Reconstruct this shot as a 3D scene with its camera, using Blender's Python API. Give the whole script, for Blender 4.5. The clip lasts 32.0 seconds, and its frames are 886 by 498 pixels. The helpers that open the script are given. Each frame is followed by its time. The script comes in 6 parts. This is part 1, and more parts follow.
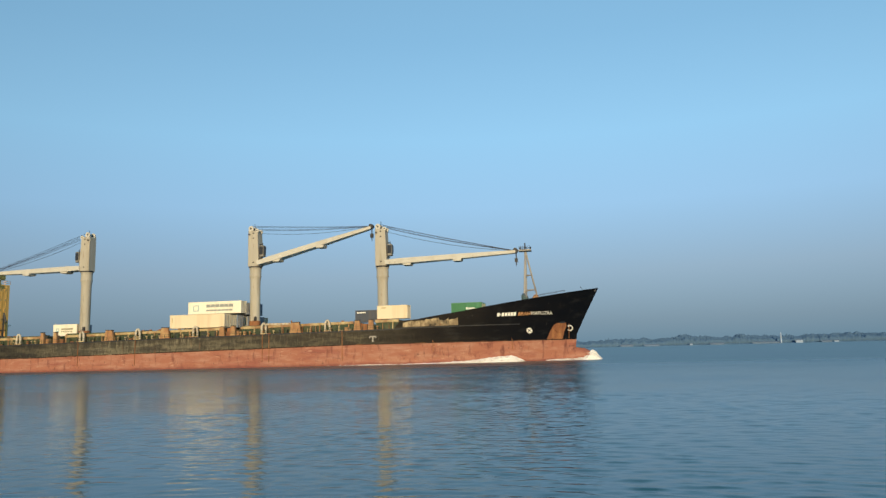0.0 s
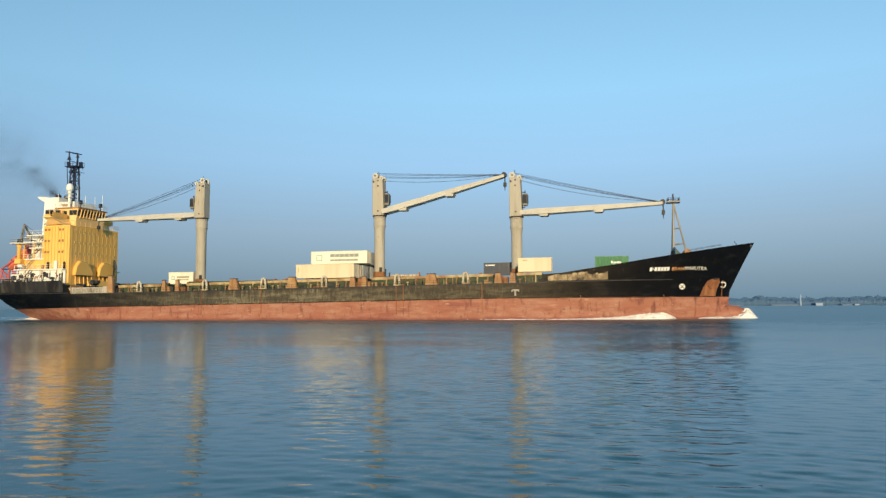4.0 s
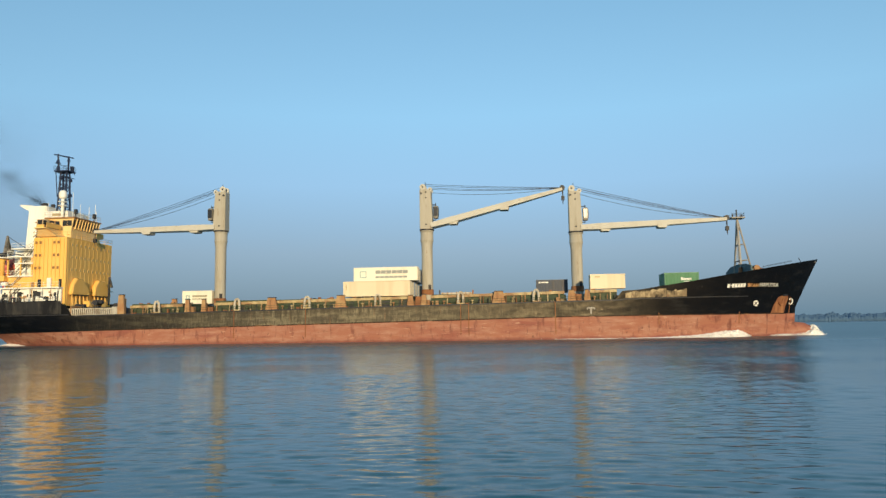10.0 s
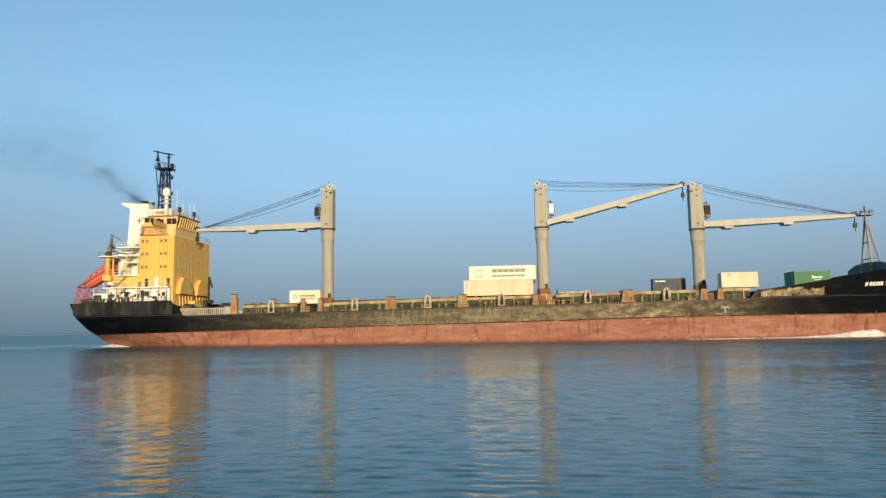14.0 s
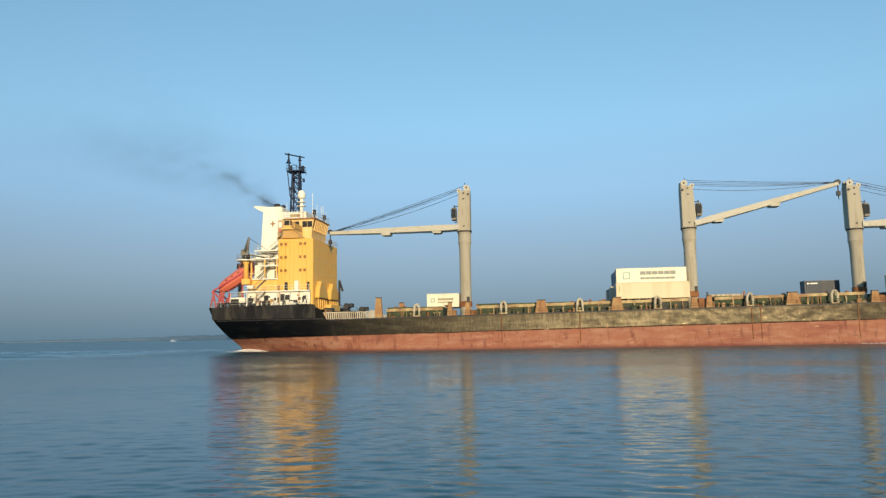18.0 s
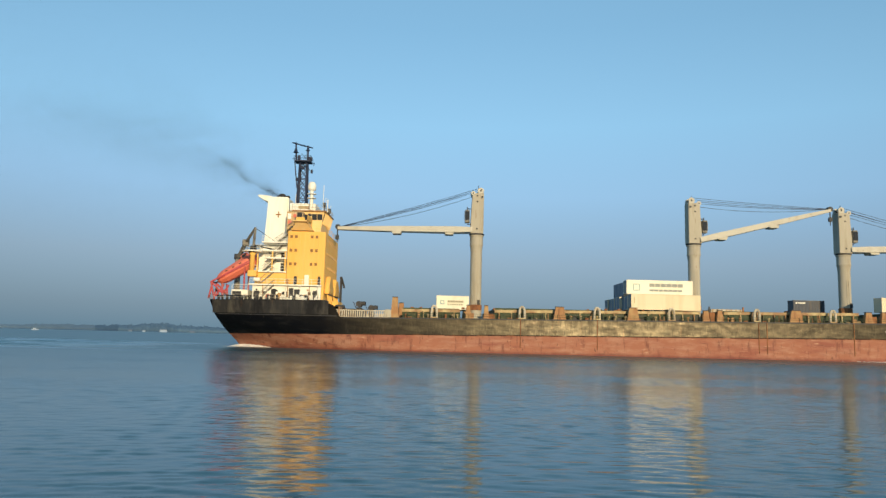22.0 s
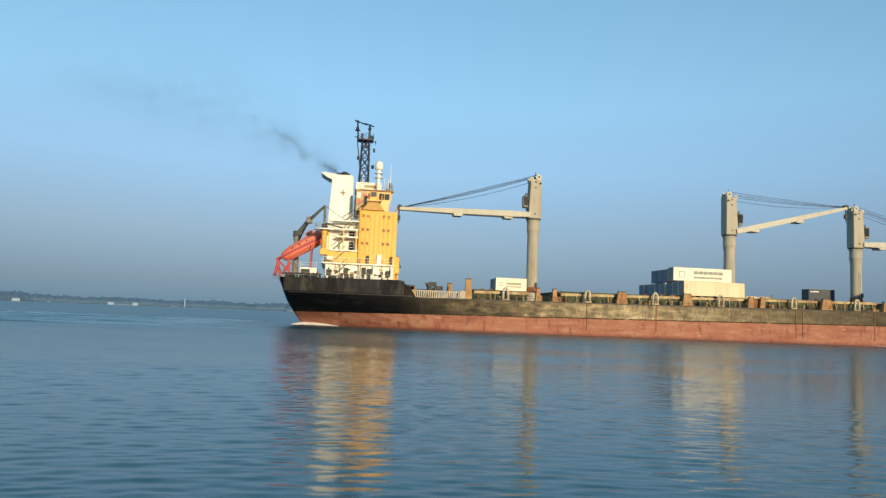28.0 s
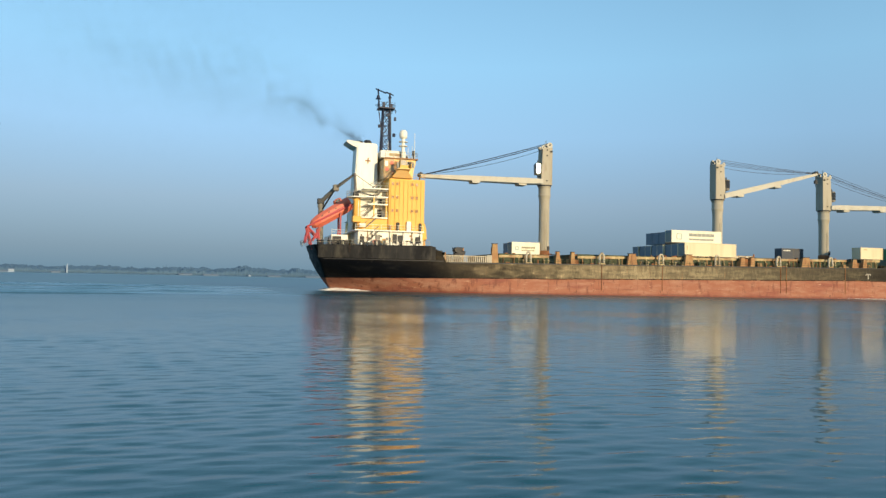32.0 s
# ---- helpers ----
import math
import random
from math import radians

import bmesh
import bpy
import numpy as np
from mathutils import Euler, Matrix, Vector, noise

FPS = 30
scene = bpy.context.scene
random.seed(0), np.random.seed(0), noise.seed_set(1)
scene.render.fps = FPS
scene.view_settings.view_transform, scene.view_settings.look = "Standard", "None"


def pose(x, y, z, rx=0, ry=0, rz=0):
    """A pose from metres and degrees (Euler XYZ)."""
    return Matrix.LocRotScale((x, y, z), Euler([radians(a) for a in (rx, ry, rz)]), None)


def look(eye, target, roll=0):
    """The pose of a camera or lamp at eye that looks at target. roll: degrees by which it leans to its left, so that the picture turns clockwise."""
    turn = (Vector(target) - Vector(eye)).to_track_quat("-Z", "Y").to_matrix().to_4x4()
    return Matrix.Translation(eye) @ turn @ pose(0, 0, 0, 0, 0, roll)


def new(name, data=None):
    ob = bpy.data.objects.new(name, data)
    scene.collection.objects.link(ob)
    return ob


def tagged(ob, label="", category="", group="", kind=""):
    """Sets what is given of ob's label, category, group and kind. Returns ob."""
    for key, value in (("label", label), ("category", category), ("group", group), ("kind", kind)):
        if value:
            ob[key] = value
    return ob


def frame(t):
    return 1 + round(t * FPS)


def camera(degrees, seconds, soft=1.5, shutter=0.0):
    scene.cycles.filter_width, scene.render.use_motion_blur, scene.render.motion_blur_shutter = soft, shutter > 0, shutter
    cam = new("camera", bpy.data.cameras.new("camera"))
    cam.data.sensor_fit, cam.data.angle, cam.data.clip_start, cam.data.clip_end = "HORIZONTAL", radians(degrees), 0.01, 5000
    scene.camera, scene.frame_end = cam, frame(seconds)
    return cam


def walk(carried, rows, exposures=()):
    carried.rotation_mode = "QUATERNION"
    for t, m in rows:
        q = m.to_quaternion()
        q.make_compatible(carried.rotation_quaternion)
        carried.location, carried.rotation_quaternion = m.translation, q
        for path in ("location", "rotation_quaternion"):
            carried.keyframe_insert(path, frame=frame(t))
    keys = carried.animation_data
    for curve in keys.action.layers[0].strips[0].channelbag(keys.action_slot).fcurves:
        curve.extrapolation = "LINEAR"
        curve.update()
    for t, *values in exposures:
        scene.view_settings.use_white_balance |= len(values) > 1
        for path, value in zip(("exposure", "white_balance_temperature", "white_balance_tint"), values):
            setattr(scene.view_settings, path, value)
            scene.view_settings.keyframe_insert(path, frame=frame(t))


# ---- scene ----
# The camera stands on a small boat; the ship passes it from bow to stern.
EYE = (0.0, 0.0, 2.44)


def aim(yaw, pitch, roll):
    """Camera pose: yaw clockwise from +y, pitch up, roll."""
    return pose(*EYE, 90 + pitch, 0, -yaw) @ pose(0, 0, 0, 0, 0, roll)


# seconds, yaw, pitch, roll
PATH = [
    (0, -12.18, 7.87, -1.41), (0.5, -11.79, 7.49, -1.43), (1, -10.98, 7.75, -1.70), (1.5, -10.92, 6.49, -2.63),
    (2, -13.61, 3.67, -0.09), (2.5, -13.66, 4.19, -0.47), (3, -13.70, 4.53, -0.78), (3.5, -13.65, 4.41, -0.30),
    (5.5, -13.79, 4.95, -0.61), (6, -13.61, 4.87, -0.63), (6.5, -13.45, 4.73, -0.64), (7, -12.62, 4.31, -0.61),
    (7.5, -12.80, 5.15, -1.12), (8, -10.20, 5.58, 0.66), (8.5, -7.76, 5.63, 0.61), (9, -7.43, 5.48, 0.28),
    (9.5, -6.77, 5.32, -0.01), (10, -4.31, 6.08, -0.88), (10.5, -3.03, 5.89, -1.29), (11, -3.22, 6.47, -1.92),
    (11.5, -2.90, 6.09, -1.90), (12, -1.96, 6.05, -1.36), (12.5, -2.18, 5.98, -1.13), (13, -3.23, 6.19, -1.13),
    (13.5, -3.16, 6.39, -1.22), (14, -3.76, 6.23, -0.94), (14.5, -4.82, 6.99, -1.20), (16.5, -4.12, 6.14, -0.49),
    (17, -4.21, 6.50, -0.70), (17.5, -4.66, 6.58, -0.64), (18, -5.09, 6.73, -0.96), (18.5, -4.16, 6.40, -0.94),
    (19, -5.57, 7.48, 0.33), (19.5, -5.39, 6.16, 1.67), (20, -3.65, 6.18, 1.33), (20.5, -3.53, 6.23, 0.49),
    (21, -5.08, 11.12, 0.99), (21.5, -0.36, 8.35, -0.61), (22, 3.61, 6.91, 1.36), (22.5, 8.63, 6.10, 3.05),
    (23, 9.43, 5.20, 3.79), (23.5, 9.88, 6.29, 4.18), (24, 9.54, 6.17, 3.85), (24.5, 8.83, 6.02, 3.27),
    (26.5, 13.58, 4.84, 2.64), (27, 13.03, 4.97, 2.43), (27.5, 12.79, 5.09, 2.26), (28, 12.99, 5.26, 2.24),
    (28.5, 13.16, 5.20, 1.93), (29, 14.26, 5.27, 1.90), (29.5, 14.48, 4.98, 1.64), (30, 14.59, 4.58, 1.77),
    (30.5, 14.75, 4.67, 1.11), (31, 15.32, 4.51, 1.13), (31.5, 19.44, 2.39, 1.71), (32, 20.91, 2.38, 1.14),
]
cam = camera(62.30, 32.0, soft=1.4)
walk(cam, [(t, aim(a, b, c)) for t, a, b, c in PATH],
     exposures=[(0, -0.04), (1.5, 0.01), (3, 0.06), (8, 0.01), (12, -0.05), (14, -0.01), (18, -0.04), (20, -0.02), (21, -0.08), (22, -0.07), (26, -0.01), (29, 0.03), (31, -0.02), (32, 0.11)])


def cheb(t, co):
    u = (t - 16) / 16
    a, b = 1.0, u
    s = co[0] + co[1] * u
    for c in co[2:]:
        a, b = b, 2 * u * b - a
        s += c * b
    return s


def ship_pose(t):
    """Where the ship lies at t: it makes about 5.5 m/s and turns slowly to starboard."""
    ex, ey = cheb(t, (-14.421, -85.733, 0.390, -0.184, -0.025, -0.282)), cheb(t, (-140.210, 3.091, -2.139, 0.135, 0.163, -0.092))
    u = (t - 16) / 16
    return pose(0, 0, 0, 0, 0, -0.13 * t - 0.259 - 0.892 * u - 0.097 * u * u) @ pose(-ex, -ey, 0)


SHIP_TIMES = [i * 0.5 for i in range(65)]

# ---- light ----
SUN_EL, SUN_AZ = 8.8, 168.0      # degrees up; clockwise from +y
world = bpy.data.worlds.new("world")
scene.world = world
world.use_nodes = True
wn, wl = world.node_tree.nodes, world.node_tree.links
wn.clear()
w_out, w_bg = wn.new("ShaderNodeOutputWorld"), wn.new("ShaderNodeBackground")
w_sky = wn.new("ShaderNodeTexSky")
w_sky.sky_type, w_sky.sun_disc = "NISHITA", False
w_sky.sun_elevation, w_sky.sun_rotation = radians(SUN_EL), radians(SUN_AZ)
w_sky.air_density, w_sky.dust_density, w_sky.ozone_density = 1.0, 1.5, 2.0
w_gain = wn.new("ShaderNodeVectorMath"); w_gain.operation = "SCALE"; w_gain.inputs["Scale"].default_value = 0.10
w_tc, w_sep = wn.new("ShaderNodeTexCoord"), wn.new("ShaderNodeSeparateXYZ")
w_ramp, w_mix = wn.new("ShaderNodeValToRGB"), wn.new("ShaderNodeMix")
w_mix.data_type = "RGBA"
w_mix.inputs["Factor"].default_value = 0.85
# hazy sky over the river: grey-violet at the horizon, clear light blue above
SKY = [(0.0, (0.152, 0.280, 0.388)), (0.035, (0.208, 0.328, 0.446)), (0.10, (0.320, 0.470, 0.632)), (0.19, (0.374, 0.650, 0.945)),
       (0.28, (0.364, 0.712, 1.030)), (0.40, (0.292, 0.605, 0.910)), (1.0, (0.14, 0.31, 0.50))]
el = w_ramp.color_ramp.elements
while len(el) < len(SKY):
    el.new(0.5)
for e, (p, c) in zip(el, SKY):
    e.position, e.color = p, (*c, 1)
wl.new(w_tc.outputs["Generated"], w_sep.inputs[0])
wl.new(w_sep.outputs["Z"], w_ramp.inputs[0])
wl.new(w_sky.outputs[0], w_gain.inputs[0])
wl.new(w_gain.outputs[0], w_mix.inputs[6])
wl.new(w_ramp.outputs[0], w_mix.inputs[7])
# the haze is brightest opposite the sun and falls off to either side
w_side, w_dim = wn.new("ShaderNodeMapRange"), wn.new("ShaderNodeVectorMath")
w_side.inputs["From Min"].default_value, w_side.inputs["From Max"].default_value = 0.66, 0.985
w_side.inputs["To Min"].default_value, w_side.inputs["To Max"].default_value = 0.80, 1.0
w_dim.operation = "SCALE"
wl.new(w_sep.outputs["Y"], w_side.inputs["Value"])
wl.new(w_mix.outputs[2], w_dim.inputs[0])
wl.new(w_side.outputs[0], w_dim.inputs["Scale"])
wl.new(w_dim.outputs[0], w_bg.inputs[0])
wl.new(w_bg.outputs[0], w_out.inputs[0])
w_bg.inputs[1].default_value = 1.0
sun = new("sun", bpy.data.lights.new("sun", "SUN"))
sun.data.energy, sun.data.angle, sun.data.color = 4.35, radians(0.6), (1.0, 0.80, 0.50)
_az, _el = radians(SUN_AZ), radians(SUN_EL)
sun.matrix_world = look((0, 0, 0), (-math.sin(_az) * math.cos(_el), -math.cos(_az) * math.cos(_el), -math.sin(_el)))
sun.location = (0, 0, 60)


# ---- materials ----
def material(name, color, rough=0.6, metal=0.0, spots=(), bump=0.0, grain=3.0, spec=0.5):
    """Painted or raw surface: base colour, then layers of noise (colour, scale, low, high, stretch) on it, and fine relief."""
    m = bpy.data.materials.new(name)
    m.use_nodes = True
    n, l = m.node_tree.nodes, m.node_tree.links
    b = n["Principled BSDF"]
    tc = n.new("ShaderNodeTexCoord")
    b.inputs["Roughness"].default_value, b.inputs["Metallic"].default_value = rough, metal
    b.inputs["Specular IOR Level"].default_value = spec
    rgb = n.new("ShaderNodeRGB")
    rgb.outputs[0].default_value = (*color, 1)
    out = rgb.outputs[0]
    for c, scale, lo, hi, st in spots:
        mp, nz, rp, mx = n.new("ShaderNodeMapping"), n.new("ShaderNodeTexNoise"), n.new("ShaderNodeMapRange"), n.new("ShaderNodeMix")
        mp.inputs["Scale"].default_value = st
        mx.data_type = "RGBA"
        nz.inputs["Scale"].default_value, nz.inputs["Detail"].default_value, nz.inputs["Roughness"].default_value = scale, 6, 0.62
        rp.inputs["From Min"].default_value, rp.inputs["From Max"].default_value = lo, hi
        l.new(tc.outputs["Object"], mp.inputs[0]); l.new(mp.outputs[0], nz.inputs["Vector"])
        l.new(nz.outputs[0], rp.inputs["Value"]); l.new(rp.outputs[0], mx.inputs["Factor"])
        l.new(out, mx.inputs[6])
        mx.inputs[7].default_value = (*c, 1)
        out = mx.outputs[2]
    l.new(out, b.inputs["Base Color"])
    if bump:
        nz, bp = n.new("ShaderNodeTexNoise"), n.new("ShaderNodeBump")
        nz.inputs["Scale"].default_value, nz.inputs["Detail"].default_value = grain, 5
        bp.inputs["Strength"].default_value, bp.inputs["Distance"].default_value = bump, 0.1
        l.new(tc.outputs["Object"], nz.inputs["Vector"]); l.new(nz.outputs[0], bp.inputs["Height"]); l.new(bp.outputs[0], b.inputs["Normal"])
    return m


RUST = (0.20, 0.075, 0.03)
ONE = (1, 1, 1)
STREAK = (1, 1, 0.12)


def hull_paint(name, base, layers, rough, spec, worn=None):
    """Weathered hull plating: the base, scuffs and streaks at several scales, and (worn) layers that thicken amidships."""
    m = material(name, base, rough, 0, layers, 0.3, 1.4, spec)
    if not worn:
        return m
    n, l = m.node_tree.nodes, m.node_tree.links
    b = n["Principled BSDF"]
    out = b.inputs["Base Color"].links[0].from_socket
    tc, sx = n.new("ShaderNodeTexCoord"), n.new("ShaderNodeSeparateXYZ")
    l.new(tc.outputs["Object"], sx.inputs[0])
    ramp = n.new("ShaderNodeValToRGB")
    r0 = n.new("ShaderNodeMapRange")
    r0.inputs["From Min"].default_value, r0.inputs["From Max"].default_value = -90.0, 75.0
    l.new(sx.outputs["X"], r0.inputs["Value"])
    l.new(r0.outputs[0], ramp.inputs[0])
    el = ramp.color_ramp.elements
    for k, (p, v) in enumerate(((0.14, 0.0), (0.25, 0.28), (0.33, 0.8), (0.36, 1.0), (0.50, 1.0), (0.57, 0.6), (0.66, 0.55), (0.72, 0.36), (0.765, 0.1), (0.80, 0.0))):
        e = el[k] if k < 2 else el.new(p)
        e.position, e.color = p, (v, v, v, 1)
    for c, scale, lo, hi, st, gain in worn:
        mp, nz, rp, k, mx = n.new("ShaderNodeMapping"), n.new("ShaderNodeTexNoise"), n.new("ShaderNodeMapRange"), n.new("ShaderNodeMath"), n.new("ShaderNodeMix")
        mp.inputs["Scale"].default_value = st
        mp.inputs["Location"].default_value = (scale * 7, 3, 1)
        mx.data_type, k.operation = "RGBA", "MULTIPLY"
        nz.inputs["Scale"].default_value, nz.inputs["Detail"].default_value, nz.inputs["Roughness"].default_value = scale, 8, 0.68
        rp.inputs["From Min"].default_value, rp.inputs["From Max"].default_value, rp.inputs["To Max"].default_value = lo, hi, gain
        l.new(tc.outputs["Object"], mp.inputs[0]); l.new(mp.outputs[0], nz.inputs["Vector"]); l.new(nz.outputs[0], rp.inputs["Value"])
        l.new(rp.outputs[0], k.inputs[0]); l.new(ramp.outputs[0], k.inputs[1]); l.new(k.outputs[0], mx.inputs["Factor"])
        l.new(out, mx.inputs[6])
        mx.inputs[7].default_value = (*c, 1)
        out = mx.outputs[2]
    # grime runs down from the deck edge in drips of uneven length
    mp, nz, rp, ad, sh, k, mx = (n.new("ShaderNode" + w) for w in ("Mapping", "TexNoise", "MapRange", "Math", "Math", "Math", "Mix"))
    mp.inputs["Scale"].default_value = (1.0, 0.3, 0.05)
    nz.inputs["Scale"].default_value, nz.inputs["Detail"].default_value, nz.inputs["Roughness"].default_value = 1.7, 7, 0.72
    ad.operation, sh.operation, k.operation, mx.data_type = "MULTIPLY_ADD", "MULTIPLY_ADD", "MULTIPLY", "RGBA"
    sh.inputs[1].default_value = -0.0111
    ad.inputs[1].default_value = 9.0
    rp.inputs["From Min"].default_value, rp.inputs["From Max"].default_value, rp.inputs["To Max"].default_value = 9.7, 10.8, 0.9
    l.new(tc.outputs["Object"], mp.inputs[0]); l.new(mp.outputs[0], nz.inputs["Vector"]); l.new(nz.outputs[0], ad.inputs[0])
    l.new(sx.outputs["X"], sh.inputs[0]); l.new(sx.outputs["Z"], sh.inputs[2]); l.new(sh.outputs[0], ad.inputs[2]); l.new(ad.outputs[0], rp.inputs["Value"]); l.new(rp.outputs[0], k.inputs[0]); l.new(ramp.outputs[0], k.inputs[1])
    l.new(k.outputs[0], mx.inputs["Factor"]); l.new(out, mx.inputs[6])
    mx.inputs[7].default_value = (0.020, 0.017, 0.013, 1)
    l.new(mx.outputs[2], b.inputs["Base Color"])
    # old paint keeps its gloss in patches
    mp, nz, rp = n.new("ShaderNodeMapping"), n.new("ShaderNodeTexNoise"), n.new("ShaderNodeMapRange")
    mp.inputs["Scale"].default_value = (0.45, 1, 1.1)
    b.inputs["Specular Tint"].default_value = (1.0, 0.84, 0.58, 1)
    nz.inputs["Scale"].default_value, nz.inputs["Detail"].default_value, nz.inputs["Roughness"].default_value = 1.1, 8, 0.7
    rp.inputs["From Min"].default_value, rp.inputs["From Max"].default_value = 0.36, 0.62
    rp.inputs["To Min"].default_value, rp.inputs["To Max"].default_value = rough - 0.03, rough + 0.24
    l.new(tc.outputs["Object"], mp.inputs[0]); l.new(mp.outputs[0], nz.inputs["Vector"]); l.new(nz.outputs[0], rp.inputs["Value"])
    l.new(rp.outputs[0], b.inputs["Roughness"])
    sp = n.new("ShaderNodeMapRange")
    sp.inputs["To Min"].default_value, sp.inputs["To Max"].default_value = 0.12, spec
    l.new(ramp.outputs[0], sp.inputs["Value"]); l.new(sp.outputs[0], b.inputs["Specular IOR Level"])
    return m


M_TOPSIDE = hull_paint("weathered_black_hull", (0.0035, 0.0048, 0.0078),
                       [((0.006, 0.007, 0.009), 0.35, 0.50, 0.8, (1, 1, 2.5)), ((0.032, 0.030, 0.028), 0.9, 0.64, 0.80, STREAK), ((0.014, 0.015, 0.017), 0.25, 0.60, 0.74, (1, 1, 0.5)),
                        ((0.018, 0.019, 0.021), 0.55, 0.56, 0.80, (0.3, 1, 1.5)), ((0.040, 0.036, 0.032), 1.7, 0.655, 0.74, (1, 1, 0.1))], 0.38, 0.72,
                       [((0.030, 0.028, 0.024), 0.25, 0.25, 0.50, (1, 1, 1), 1.0), ((0.068, 0.060, 0.040), 0.8, 0.38, 0.58, (0.28, 1, 1.1), 0.9),
                        ((0.185, 0.160, 0.100), 0.75, 0.47, 0.62, (0.24, 1, 1.2), 0.8), ((0.20, 0.170, 0.115), 3.2, 0.53, 0.66, (1, 1, 0.2), 0.75),
                        ((0.016, 0.014, 0.012), 2.2, 0.51, 0.62, (1, 1, 0.25), 0.85), ((0.022, 0.019, 0.016), 0.9, 0.54, 0.64, (0.25, 1, 1.6), 0.8),
                        ((0.15, 0.062, 0.026), 1.1, 0.575, 0.68, (1, 1, 0.15), 0.85)])
M_RED = hull_paint("red_antifouling", (0.330, 0.132, 0.082),
                   [((0.40, 0.205, 0.140), 0.45, 0.45, 0.66, (0.5, 1, 1.8)), ((0.27, 0.092, 0.064), 0.35, 0.50, 0.66, (0.25, 1, 1.6)),
                    ((0.17, 0.062, 0.045), 0.9, 0.55, 0.70, (1, 1, 0.25)), ((0.15, 0.065, 0.048), 0.7, 0.60, 0.74, (0.25, 1, 1.8)),
                    ((0.49, 0.285, 0.19), 1.6, 0.60, 0.72, (0.3, 1, 1.8)), ((0.13, 0.056, 0.040), 2.2, 0.62, 0.72, (1, 1, 0.35))], 0.72, 0.25)


def wet_line(m, color, z0, z1):
    """A ragged wet and weedy strip along the waterline."""
    n, l = m.node_tree.nodes, m.node_tree.links
    b = n["Principled BSDF"]
    out = b.inputs["Base Color"].links[0].from_socket
    tc, sz, nz, ad, rp, mx = (n.new(k) for k in ("ShaderNodeTexCoord", "ShaderNodeSeparateXYZ", "ShaderNodeTexNoise", "ShaderNodeMath", "ShaderNodeMapRange", "ShaderNodeMix"))
    nz.inputs["Scale"].default_value, nz.inputs["Detail"].default_value = 0.8, 5
    ad.operation = "MULTIPLY_ADD"
    ad.inputs[1].default_value = 0.9
    rp.inputs["From Min"].default_value, rp.inputs["From Max"].default_value = z0 + 0.45, z1 + 0.45
    rp.inputs["To Min"].default_value, rp.inputs["To Max"].default_value = 0.8, 0.0
    mx.data_type = "RGBA"
    l.new(tc.outputs["Object"], sz.inputs[0]); l.new(tc.outputs["Object"], nz.inputs["Vector"])
    l.new(nz.outputs[0], ad.inputs[0]); l.new(sz.outputs["Z"], ad.inputs[2]); l.new(ad.outputs[0], rp.inputs["Value"])
    l.new(rp.outputs[0], mx.inputs["Factor"]); l.new(out, mx.inputs[6])
    mx.inputs[7].default_value = (*color, 1)
    l.new(mx.outputs[2], b.inputs["Base Color"])


wet_line(M_RED, (0.17, 0.052, 0.043), 0.05, 0.5)
M_LEDGE = material("rusty_dark_ledge", (0.035, 0.022, 0.016), 0.85, 0, [((0.16, 0.075, 0.035), 0.6, 0.52, 0.66, ONE), ((0.35, 0.22, 0.12), 1.4, 0.62, 0.72, ONE)], 0.3, 4, 0.2)
M_YEL = material("yellow_paint", (0.84, 0.475, 0.112), 0.6, 0, [((0.86, 0.54, 0.17), 0.35, 0.45, 0.75, STREAK), ((0.42, 0.22, 0.06), 1.1, 0.66, 0.82, STREAK)], 0.1, 2, 0.22)
M_PALE = material("faded_yellow_paint", (0.82, 0.54, 0.215), 0.5, 0, [((0.84, 0.63, 0.33), 0.4, 0.45, 0.7, STREAK), ((0.40, 0.20, 0.07), 1.2, 0.64, 0.78, STREAK)], 0.1, 2, 0.25)
M_WHITE = material("white_paint", (0.86, 0.835, 0.74), 0.5, 0, [((0.74, 0.65, 0.47), 0.5, 0.50, 0.80, STREAK), ((0.35, 0.17, 0.07), 1.6, 0.68, 0.80, STREAK)], 0.08, 2)
M_CREAM = material("cream_crane_paint", (0.41, 0.372, 0.292), 0.65, 0, [((0.475, 0.44, 0.36), 0.5, 0.42, 0.66, STREAK), ((0.29, 0.245, 0.17), 0.9, 0.50, 0.72, STREAK), ((0.20, 0.11, 0.05), 2.2, 0.64, 0.76, STREAK)], 0.15, 2, 0.3)
M_JIB = material("pale_jib_paint", (0.52, 0.495, 0.42), 0.6, 0, [((0.45, 0.415, 0.34), 0.5, 0.45, 0.7, STREAK), ((0.24, 0.15, 0.08), 1.8, 0.62, 0.74, ONE)], 0.12, 2, 0.3)
M_TAN = material("bare_tan_plating", (0.22, 0.165, 0.095), 0.8, 0, [((0.46, 0.36, 0.21), 0.9, 0.46, 0.60, ONE), ((0.04, 0.032, 0.024), 0.9, 0.52, 0.62, (1, 1, 0.5)), ((0.22, 0.09, 0.04), 2.0, 0.60, 0.72, ONE)], 0.3, 2, 0.2)
M_RAIL = material("sunlit_buff_paint", (0.48, 0.37, 0.18), 0.6, 0, [((0.27, 0.145, 0.06), 0.3, 0.46, 0.58, ONE), ((0.30, 0.20, 0.08), 0.9, 0.48, 0.70, ONE), ((0.15, 0.07, 0.03), 2.0, 0.62, 0.75, ONE)], 0.2, 3)
